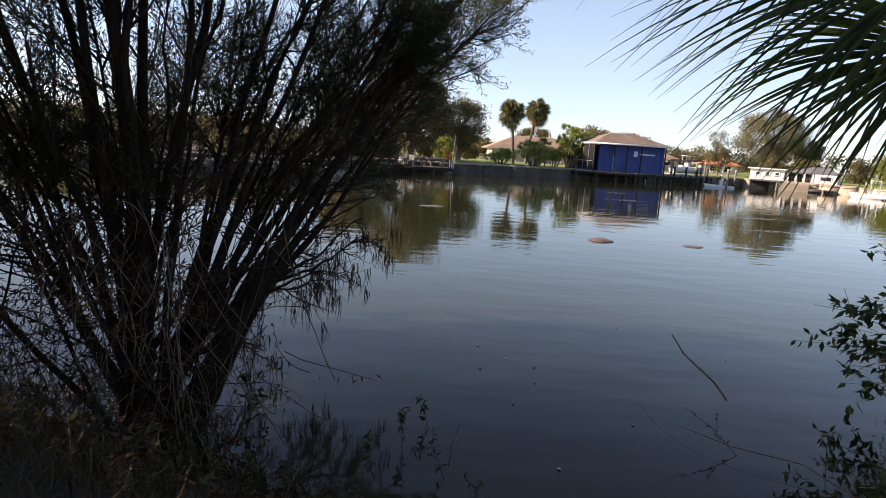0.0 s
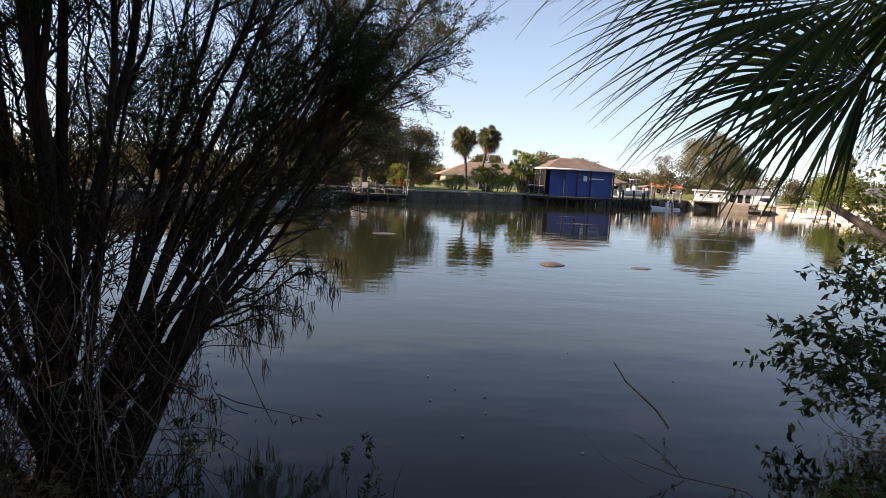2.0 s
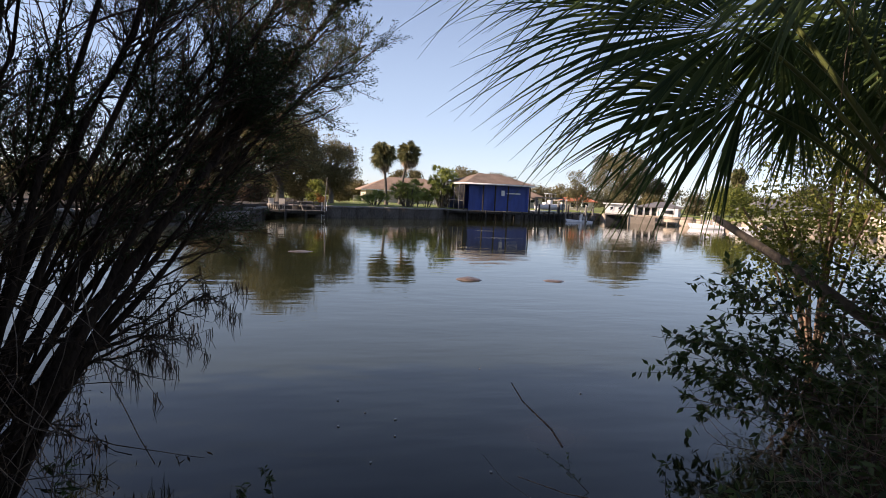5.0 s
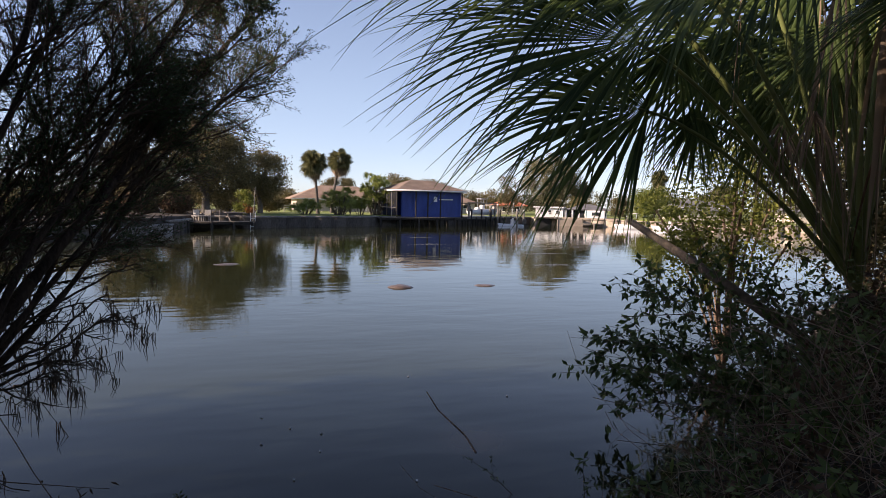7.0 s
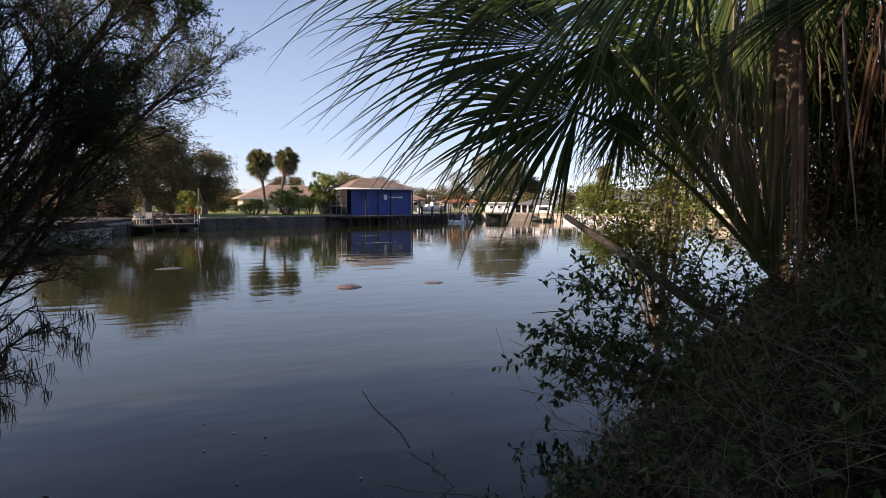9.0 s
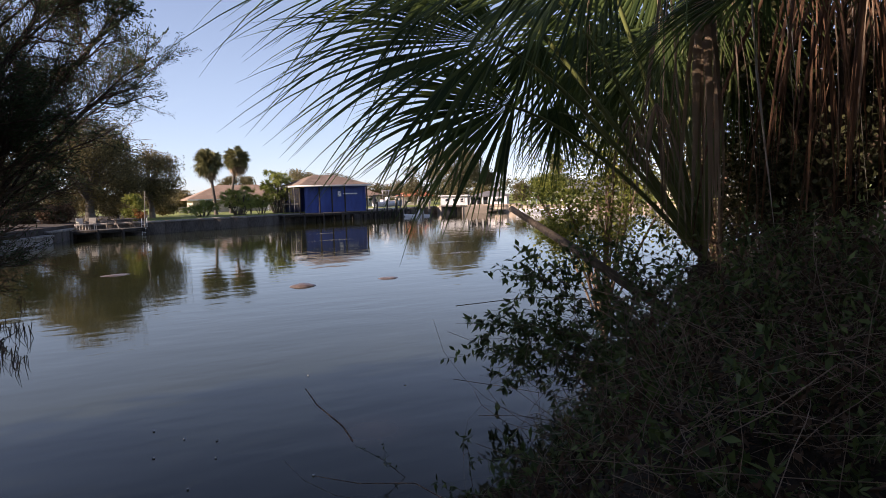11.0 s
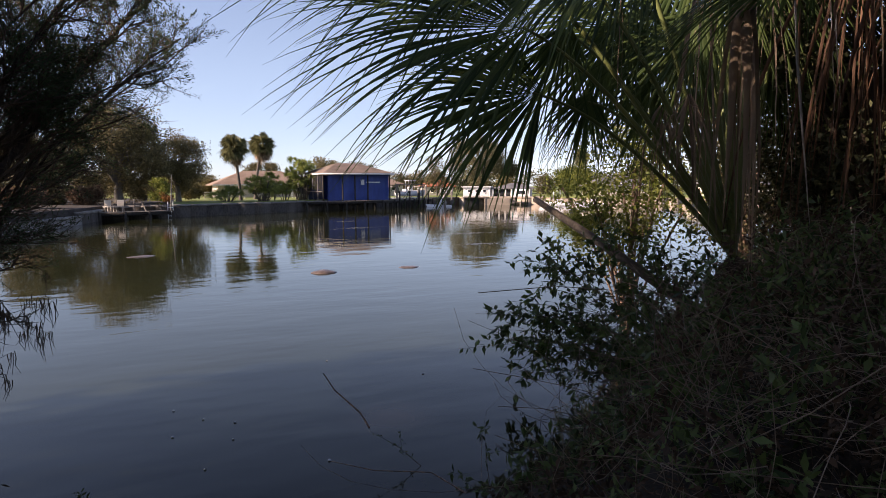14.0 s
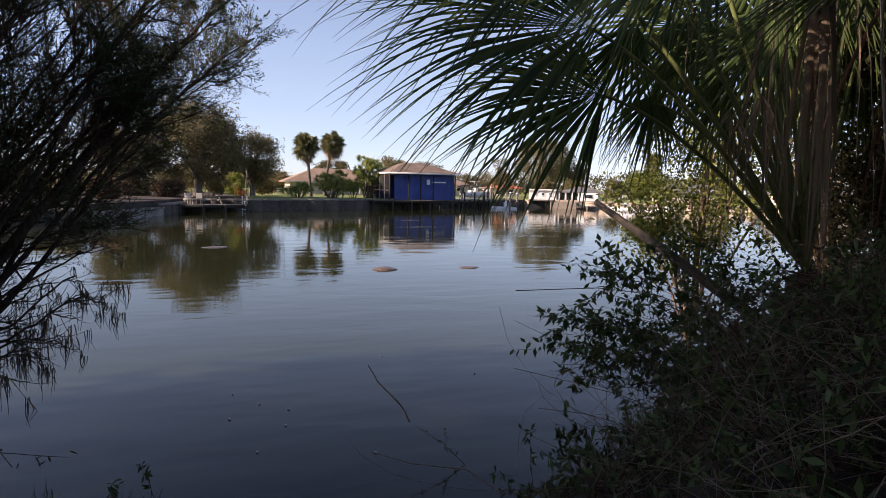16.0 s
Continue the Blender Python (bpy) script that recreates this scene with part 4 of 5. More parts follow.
def picnic_table(x, y, z, turn, label, material):
    t = thing("picnic_table", (x, y, z), label, "table", turn=turn)
    box_part("top", (-0.85, -0.35, 0.70, 0.85, 0.35, 0.75), material, t, r=0.01)
    for y in (-0.7, 0.7):
        box_part("bench", (-0.85, y - 0.13, 0.40, 0.85, y + 0.13, 0.44), material, t, r=0.01)
    for x in (-0.6, 0.6):
        g = Geo()
        for s in (1, -1):
            g.tube([(x, -0.75 * s, 0.0), (x, 0.28 * s, 0.70)], 0.045, 4)
        g.box(x - 0.04, -0.72, 0.33, x + 0.04, 0.72, 0.39)
        part("trestle", g, material, t)
    return t


picnic_table(-2.3, 54.6, 0.64, 20, "pale wooden picnic table on the dock", OLD_WOOD)


def garden_chair(x, y, z, turn, label):
    t = thing("garden_chair", (x, y, z), label, "chair", "chairs on the dock", turn=turn)
    box_part("seat", (-0.25, -0.25, 0.40, 0.25, 0.22, 0.44), CREAM, t, r=0.01)
    box_part("backrest", (-0.25, 0.22, 0.46, 0.25, 0.26, 0.92), CREAM, t, r=0.01)
    for x in (-0.22, 0.22):
        box_part("leg", (x - 0.025, -0.24, 0, x + 0.025, -0.19, 0.40), CREAM, t, r=0.004)
        box_part("leg", (x - 0.025, 0.22, 0, x + 0.025, 0.26, 0.46), CREAM, t, r=0.004)
        box_part("armrest", (x - 0.03, -0.24, 0.60, x + 0.03, 0.22, 0.63), CREAM, t, r=0.004)
    return t


garden_chair(-5.2, 53.6, 0.64, 30, "pale garden chair on the dock")
garden_chair(-4.5, 54.0, 0.64, -10, "pale garden chair on the dock")


def dock_post_cross(x, y, z):
    t = thing("cleaning_stand", (x, y, z), "small pale stand with a crossbar on the dock", "stand", turn=18)
    post("upright", 0, 0, 0, 0.95, 0.04, OLD_WOOD, t)
    box_part("crossbar", (-0.45, -0.04, 0.55, 0.45, 0.04, 0.62), OLD_WOOD, t)
    return t


dock_post_cross(-3.5, 54.3, 0.64)


# ---- mounds and floating scraps on the water ----
def mound(x, y, w, d, h, turn, seed, label):
    bm = bmesh.new()
    bmesh.ops.create_uvsphere(bm, u_segments=28, v_segments=14, radius=1)
    for v in bm.verts:
        k = 1 + 0.12 * noise.noise(v.co * 1.7 + Vector((seed, 0, 0))) + 0.04 * noise.noise(v.co * 6)
        v.co = Vector((v.co.x * w * k, v.co.y * d * k, v.co.z * h * k - h * 0.35))
    for f in bm.faces:
        f.smooth = True
    ob = part("wet_mound", bm, MOUND)
    ob.matrix_world = pose(x, y, 0, 0, 0, turn)
    return tagged(ob, label, "mound", "mounds in the canal")


# humps that look like manatee backs, built as plain wet mounds
mound(4.27, 17.6, 0.42, 0.30, 0.13, -10, 1, "smooth wet brown mound just breaking the water")
mound(7.0, 17.7, 0.36, 0.26, 0.07, -5, 2, "low wet brown mound awash in the canal")
mound(-1.1, 24.5, 0.55, 0.3, 0.06, 15, 3, "low grey-brown mound awash in the canal")


def scrap(x, y, r, seed, label, material, name="leaf_scrap"):
    """A small uneven flake afloat."""
    rng = np.random.default_rng(seed)
    bm = bmesh.new()
    ring = [bm.verts.new((r * math.cos(a) * rng.uniform(0.6, 1.2), r * math.sin(a) * rng.uniform(0.6, 1.2), 0.0)) for a in np.linspace(0, 2 * math.pi, 7, endpoint=False)]
    f = bm.faces.new(ring)
    e = bmesh.ops.extrude_face_region(bm, geom=[f])
    bmesh.ops.translate(bm, vec=(0, 0, 0.008), verts=[v for v in e["geom"] if isinstance(v, bmesh.types.BMVert)])
    ob = part(name, bm, material)
    ob.matrix_world = pose(x, y, 0.004, 0, 0, rng.uniform(0, 90))
    return tagged(ob, label, "floating scrap", "scraps afloat")


for k, (x, y, r) in enumerate(((1.00, 6.50, 0.014), (0.38, 6.34, 0.014), (3.50, 7.28, 0.014), (0.68, 6.73, 0.014), (0.95, 6.04, 0.014), (2.41, 8.41, 0.014), (0.37, 7.14, 0.014), (0.67, 5.45, 0.014), (0.93, 4.29, 0.014), (1.75, 5.18, 0.014))):
    scrap(x, y, r, 60 + k, "tiny pale leaf scrap afloat on the water", FOAM)


def foam_patch(x, y, w, d, turn, seed):
    rng = np.random.default_rng(seed)
    g = Geo()
    for k in range(110):
        px, py, s = rng.normal(0, w), rng.normal(0, d), rng.uniform(0.015, 0.06)
        a = np.linspace(0, 2 * math.pi, 4, endpoint=False) + rng.uniform(0, 1.5)
        g.add(np.stack([px + s * 1.5 * np.cos(a), py + s * np.sin(a) * rng.uniform(0.5, 1.1), np.full(4, 0.004)], 1), [(0, 1, 2, 3)])
    ob = part("foam_patch", g, DIM_FOAM)
    ob.matrix_world = pose(x, y, 0.002, 0, 0, turn)
    return tagged(ob, "thin patch of pale foam drifting on the water", "foam", kind="stuff")


foam_patch(10.0, 36.2, 0.9, 0.25, 20, 1)
foam_patch(11.3, 43.5, 0.5, 0.2, 20, 2)
foam_patch(12.4, 23.7, 0.6, 0.15, 0, 3)
foam_patch(14.7, 29.4, 0.6, 0.2, 0, 4)


# ---- near bank: the feathery tree that leans over the water ----
def bank_tree():
    """Many stems from one foot: a tall upright broom, a leaning side that reaches out over the water, and low bare limbs with moss."""
    rng = np.random.default_rng(7)
    base = thing("bank_tree", (-2.25, 4.15, 0.0), "dark many-stemmed feathery tree with drooping twigs leaning over the water", "tree")
    # end of the stem from the foot, thickness at the foot, bow outwards
    upright = [(-2.9, 0.2, 6.0, 0.05), (-2.2, -0.5, 6.8, 0.05), (-1.6, 0.5, 7.4, 0.06), (-1.15, -0.4, 7.8, 0.07), (-0.75, 0.5, 8.0, 0.05), (-0.4, -0.2, 8.2, 0.085), (0.05, 0.4, 8.2, 0.06), (0.45, 0.3, 7.9, 0.08),
               (0.8, 0.9, 7.7, 0.05), (1.1, 0.6, 7.4, 0.075), (-3.3, 0.9, 4.6, 0.04), (-3.7, -0.1, 3.6, 0.04), (-1.9, 1.5, 5.8, 0.04), (-3.2, -0.8, 5.2, 0.04), (-0.9, 1.3, 6.6, 0.05), (-1.4, 1.0, 6.2, 0.04), (-2.5, 0.6, 3.4, 0.035), (-1.7, -0.3, 4.2, 0.035)]
    leaning = [(1.5, 1.9, 7.0, 0.06), (1.7, 2.6, 6.4, 0.09), (2.0, 3.2, 6.6, 0.06), (2.5, 4.2, 6.3, 0.06), (2.86, 4.85, 5.35, 0.11), (2.74, 4.85, 4.62, 0.05), (2.48, 4.85, 4.02, 0.05), (2.20, 4.65, 3.75, 0.05), (2.30, 4.25, 4.54, 0.05),
               (1.60, 4.45, 3.36, 0.045), (1.73, 3.85, 4.12, 0.06), (1.76, 3.45, 4.9, 0.05), (0.95, 3.85, 3.0, 0.04), (1.22, 2.85, 4.4, 0.05), (0.75, 2.6, 3.9, 0.05), (0.35, 2.0, 4.2, 0.045), (-0.2, 1.9, 3.2, 0.04), (2.55, 4.5, 5.6, 0.05)]
    low = [(1.52, 2.25, 1.87, 0.032), (1.29, 2.25, 1.62, 0.03), (1.16, 2.2, 1.26, 0.042), (0.95, 2.1, 1.05, 0.035), (0.66, 1.95, 0.86, 0.035), (0.46, 1.7, 0.66, 0.03), (0.40, 1.5, 0.46, 0.025), (0.9, 2.2, 1.5, 0.03)]
    # thin shoots that fill the broom
    for k in range(9):
        upright.append((rng.uniform(-3.6, 0.9), rng.uniform(-0.4, 1.2), rng.uniform(3.6, 7.2), rng.uniform(0.018, 0.03)))
    for k in range(5):
        f = rng.uniform(0, 1)
        leaning.append((0.5 + 2.0 * f + rng.normal(0, 0.15), 2.2 + 2.4 * f + rng.normal(0, 0.2), 2.6 + 2.6 * f + rng.uniform(-0.3, 1.3), rng.uniform(0.018, 0.03)))
    for kind, stems in (("up", upright), ("lean", leaning), ("low", low)):
        for k, (dx, dy, h, r0) in enumerate(stems):
            wood, branch, twig, moss, leaves = Geo(), Geo(), Geo(), Geo(), Geo()
            nb, nw, mb = [], [], []
            foot = np.array([rng.normal(0, 0.15), rng.normal(0, 0.12), -0.15])
            end = np.array([dx, dy, h])
            out = unit([dx, dy, 0.0])
            reach = math.hypot(dx, dy)
            if kind == "low":
                foot = np.array([0.2, 0.5, 0.35 + 0.3 * h]) + rng.normal(0, 0.06, 3)
                bend = np.array([0, 0, 0.05])
            else:
                bend = out * (-0.06 * reach) + np.array([0, 0, 0.02 * h])
            p = curve(foot, end, bend, 18, 0.05, rng)
            sway = np.sin(np.linspace(0, rng.uniform(5, 9), 18) + rng.uniform(0, 6)) * np.linspace(0, 1, 18) * 0.11
            p = p + np.outer(sway, rand_dirs(1, rng)[0])
            wood.tube(p, r0 * (0.2 + 0.8 * np.linspace(1, 0, 18) ** 1.6) * 0.66 + 0.004, 7)
            nsec = {"up": 20, "lean": 22, "low": 3 if k < 2 else 6}[kind]
            for s in range(nsec):
                t = rng.uniform(0.14 if kind == "up" else 0.32, 1.0) ** 0.8
                i = min(int(t * 17), 16)
                a = p[i] + (p[i + 1] - p[i]) * (t * 17 - i)
                d = unit(p[i + 1] - p[i])
                if kind == "low":
                    way = unit(d * 1.0 + rand_dirs(1, rng)[0] * 0.55 + [0.05, 0, -0.05])
                    ln = rng.uniform(0.25, 0.65) * (1.15 - 0.6 * t)
                else:
                    way = unit(d * 1.0 + rand_dirs(1, rng)[0] * 0.85 + [0, 0, 0.12])
                    ln = rng.uniform(0.6, 1.5) * (1.15 - 0.65 * t)
                q = curve(a, a + way * ln, rng.normal(0, 0.04, 3) * ln, 7, 0.03, rng)
                branch.tube(q, np.linspace(0.011 if kind != "low" else 0.009, 0.004, 7), 4)
                for w in range(10 if kind != "low" else 7):
                    u = rng.uniform(0.15, 1.0)
                    j = min(int(u * 6), 5)
                    b = q[j] + (q[j + 1] - q[j]) * (u * 6 - j)
                    tw = unit(way * 0.9 + rand_dirs(1, rng)[0] * 0.75 + [0, 0, 0.12 if kind != "low" else -0.1])
                    tl = rng.uniform(0.18, 0.5) * (1.0 if kind != "low" else 0.7)
                    m = curve(b, b + tw * tl, [0, 0, -0.02], 4, 0.01, rng)
                    twig.tube(m, np.linspace(0.0042, 0.0022, 4), 3)
                    patch = 0.42 + 1.5 * noise.noise(Vector(b) * 1.25 + Vector((3, 1, 0)))
                    # extra leaves above 4.9 m, out of view, thicken the crown's shade
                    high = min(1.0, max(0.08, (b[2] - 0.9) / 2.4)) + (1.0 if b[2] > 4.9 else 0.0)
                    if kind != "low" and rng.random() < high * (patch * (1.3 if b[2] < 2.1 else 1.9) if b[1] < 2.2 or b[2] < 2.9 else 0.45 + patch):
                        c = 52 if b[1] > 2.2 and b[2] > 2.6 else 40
                        f = rng.uniform(0.05, 1.05, c)[:, None]
                        nb.append(m[0] * (1 - f) + m[-1] * f + rng.normal(0, 0.026, (c, 3)))
                        nw.append(unit(tw * 0.8 + rng.normal(0, 0.6, (c, 3))))
                    elif kind == "low" and rng.random() < 0.4:
                        mb.append(m[-1])
            st = part("stem", wood, BARK, base, "rough dark stem")
            part("branch_spray", branch, TREE_TWIG, st, kind="stuff")
            part("twig_spray", twig, TREE_TWIG, st, "fine brown twigs", kind="stuff")
            if nb:
                nb, nw = np.concatenate(nb), np.concatenate(nw)
                # the unseen top leaves are widened to block more sun from the bank
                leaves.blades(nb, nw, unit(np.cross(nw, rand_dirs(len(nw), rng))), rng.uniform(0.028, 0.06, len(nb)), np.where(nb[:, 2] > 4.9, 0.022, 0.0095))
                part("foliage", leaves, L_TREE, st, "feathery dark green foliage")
            for b in mb:
                for s in b + rng.normal(0, 0.022, (6, 3)):
                    ln = rng.uniform(0.08, 0.34) * (0.5 + 0.5 * rng.random())
                    moss.tube([s, s + [rng.normal(0, 0.015), rng.normal(0, 0.015), -ln * 0.5], s + [rng.normal(0, 0.025), rng.normal(0, 0.025), -ln]], [0.005, 0.004, 0.0015], 3)
            if mb:
                part("hanging_moss", moss, TREE_TWIG, st, "wisps of hanging brown moss", kind="stuff")
    # dead twigs and withered leaves that hide the foot
    snag, brown = Geo(), Geo()
    for k in range(420):
        a = np.array([rng.normal(-0.2, 0.5), rng.normal(-0.05, 0.35), rng.uniform(0.05, 1.9)])
        d = unit([rng.normal(0, 0.6), rng.normal(0, 0.6), rng.uniform(-0.3, 1.0)])
        q = curve(a, a + d * rng.uniform(0.25, 0.8), rng.normal(0, 0.05, 3), 6, 0.02, rng)
        snag.tube(q, np.linspace(0.005, 0.002, 6), 3)
        c = 9
        b = q[rng.integers(2, 6, c)] + rng.normal(0, 0.03, (c, 3))
        w = unit(rng.normal(0, 0.6, (c, 3)) + [0, 0, -0.6])
        brown.blades(b, w, unit(np.cross(w, rand_dirs(c, rng))), rng.uniform(0.04, 0.09, c), 0.016)
    part("dead_twig_tangle", snag, TREE_TWIG, base, "dark dead twigs about the foot")
    part("withered_foliage", brown, L_WITHER, base, "withered brown leaves among the twigs")
    # trailing bare vines about the foot
    vine = Geo()
    for k in range(130):
        a = np.array([rng.normal(-0.1, 0.45), rng.normal(-0.2, 0.3), rng.uniform(0.5, 2.0)])
        e = a + [rng.normal(0, 0.35), rng.normal(-0.1, 0.25), -rng.uniform(0.4, 1.3)]
        e[2] = max(e[2], 0.1)
        vine.tube(curve(a, e, rng.normal(0, 0.13, 3), 8, 0.02, rng), 0.0033, 4)
    part("vine_tangle", vine, PALE_TWIG, base, "pale bare trailing vines")
    return base


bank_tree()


# ---- near bank: fan palm with its dead leaves ----
def ribbon(geo, pts, width, rng, twist=0.0):
    """A folded hanging leaf strip along points."""
    p = np.asarray(pts, dtype=float)
    n = len(p)
    tan = unit(np.gradient(p, axis=0))
    a = rng.uniform(0, np.pi) + np.linspace(0, twist, n)
    ref = np.stack([np.cos(a), np.sin(a), np.zeros(n)], 1)
    side = unit(np.cross(tan, ref))
    nrm = np.cross(tan, side)
    t = np.linspace(0, 1, n)
    w = (width * np.minimum(1, 0.45 + t * 2.2) * (1 - np.clip((t - 0.45) / 0.55, 0, 1) ** 1.2 * 0.93))[:, None]
    v = np.stack([p - side * w * 0.5, p + nrm * w * 0.25, p + side * w * 0.5], 1).reshape(-1, 3)
    f = []
    for s in range(n - 1):
        a0 = s * 3
        f += [(a0, a0 + 1, a0 + 4, a0 + 3), (a0 + 1, a0 + 2, a0 + 5, a0 + 4)]
    geo.add(v, f)


def hanging_leaf(geo, top, low, count, spread, width, rng):
    """The strips of a dead fan leaf that hang from one point."""
    top, low = np.asarray(top, dtype=float), np.asarray(low, dtype=float)
    t = np.linspace(0, 1, 11)[:, None]
    for k in range(count):
        off = np.append(rng.normal(0, spread, 2), 0)
        end = top + (low - top) * (rng.uniform(0.62, 1.04) if count > 1 else 1.0) + off * 1.5
        mid = top * 0.6 + end * 0.4 + off * 0.9
        p = (1 - t) ** 2 * top + 2 * t * (1 - t) * mid + t ** 2 * end
        p[:, :2] += np.cumsum(rng.normal(0, 0.005, (11, 2)), 0)
        ribbon(geo, p, width * (rng.uniform(0.5, 1.25) if count > 1 else 1.0), rng, rng.normal(0, 0.9))


def palm_frond(base, rng, hub, axis, face, ln, segs, span, droop, foot, lift, big=1.0):
    """A stalk that arches from its foot to the hub, and the fan leaf on it."""
    s = Geo()
    hub, foot = np.array(hub), np.array(foot)
    mid = foot * 0.35 + hub * 0.65 + [0, 0, lift]
    t = np.linspace(0, 1, 10)[:, None]
    s.tube((1 - t) ** 2 * foot + 2 * t * (1 - t) * mid + t ** 2 * (hub + unit(axis) * 0.12), np.linspace(0.022 * big, 0.011 * big, 10), 6)
    part("stalk", s, L_STALK, base, "smooth green leaf stalk")
    g = Geo()
    hangs = axis[2] < -0.8
    fan(g, hub, axis, face, ln, int(segs * (1.1 if hangs else 1.6)), span, 0.024 * big if hangs else 0.034 * big, droop, rng, 0.25 if hangs else 0.42, 11)
    part("fan_leaf", g, L_PALM, base)


def fan_palm():
    rng = np.random.default_rng(21)
    base = thing("fan_palm", (0, 0, 0), "dark fan palm with drooping green fronds at the water's edge", "palm tree")
    heart = np.array((6.34, 4.77, 1.75))
    trunk = Geo()
    trunk.tube(curve((heart[0] + 0.15, heart[1] - 0.1, 0.3), heart, (0.03, 0, 0), 12), [0.21 + 0.025 * (k % 2) for k in range(11)] + [0.05], 12)
    part("trunk", trunk, BARK, base, "short rough brown trunk")
    fronds = [
        # hub, axis, face, length, segments, span, droop, foot of the stalk
        ((3.96, 5.23, 4.17), (-0.91, 0.42, 0.02), (-0.35, -0.75, 0.55), 1.72, 50, 1.25, 0.34, heart),
        ((4.30, 5.59, 3.60), (-0.90, 0.40, -0.12), (-0.35, -0.80, 0.45), 1.27, 44, 1.3, 0.25, heart),
        ((4.60, 5.56, 4.37), (-0.30, 0.15, -1.0), (-0.5, -0.85, 0.1), 1.05, 34, 0.75, 0.10, heart),
        ((4.95, 5.63, 3.64), (-0.22, 0.10, -1.0), (-0.5, -0.85, 0.1), 0.68, 32, 0.85, 0.10, heart),
        ((5.51, 5.63, 4.60), (-0.25, 0.10, -1.0), (-0.55, -0.8, 0.1), 1.15, 34, 0.8, 0.10, heart),
        ((4.40, 4.88, 4.63), (-0.88, 0.42, 0.10), (-0.3, -0.6, 0.75), 1.46, 40, 1.3, 0.30, heart),
        ((6.03, 5.79, 3.91), (-0.30, 0.10, -0.95), (-0.55, -0.75, 0.2), 0.85, 34, 0.9, 0.10, heart),
        ((3.88, 5.66, 5.11), (-0.92, 0.40, -0.02), (-0.35, -0.75, 0.55), 1.70, 40, 1.1, 0.30, heart),
        ((3.70, 5.56, 5.20), (-0.93, 0.36, -0.06), (-0.35, -0.75, 0.55), 2.10, 6, 0.34, 0.42, heart),
        ((5.84, 6.28, 4.65), (-0.55, 0.15, -0.6), (-0.45, -0.8, 0.3), 1.25, 40, 1.5, 0.22, heart),
        ((6.51, 6.16, 5.05), (-0.35, 0.15, -0.7), (-0.5, -0.8, 0.3), 1.35, 40, 1.5, 0.22, heart),
        ((7.22, 5.95, 4.69), (-0.2, 0.15, -0.8), (-0.5, -0.8, 0.2), 0.95, 40, 1.5, 0.2, heart),
        ((5.94, 5.83, 5.38), (-0.7, 0.25, -0.2), (-0.4, -0.7, 0.5), 1.40, 42, 1.5, 0.3, heart),
        ((7.80, 5.50, 4.63), (0.1, 0.2, -0.8), (-0.4, -0.8, 0.2), 1.0, 40, 1.5, 0.2, heart),
        ((6.3, 5.2, 5.7), (-0.35, 0.12, -0.8), (-0.5, -0.8, 0.2), 1.45, 40, 1.3, 0.2, heart),
        ((7.0, 5.0, 5.5), (-0.1, 0.1, -0.9), (-0.5, -0.8, 0.2), 1.4, 40, 1.4, 0.2, heart),
        ((5.80, 4.82, 4.41), (-0.40, 0.30, -0.85), (-0.5, -0.8, 0.2), 1.15, 36, 0.9, 0.15, heart),
    ]
    # upper crown, added out of view to darken and shade the near water
    for k in range(9):
        a = k * 2.4
        out = np.array([math.cos(a), math.sin(a), 0])
        hub = heart + out * rng.uniform(0.7, 1.5) + [-0.6, 0.6, rng.uniform(4.2, 5.2)]
        fronds.append((tuple(hub), tuple(out + [0, 0, 0.25]), (out[0] * -0.3, out[1] * -0.3, 0.9), 1.35, 40, 1.4, 0.4, heart))
    for hub, axis, face, ln, segs, span, droop, foot in fronds:
        palm_frond(base, rng, hub, axis, face, ln * 1.45, segs, span, droop, foot, 0.45, 1.45)
    return base


fan_palm()


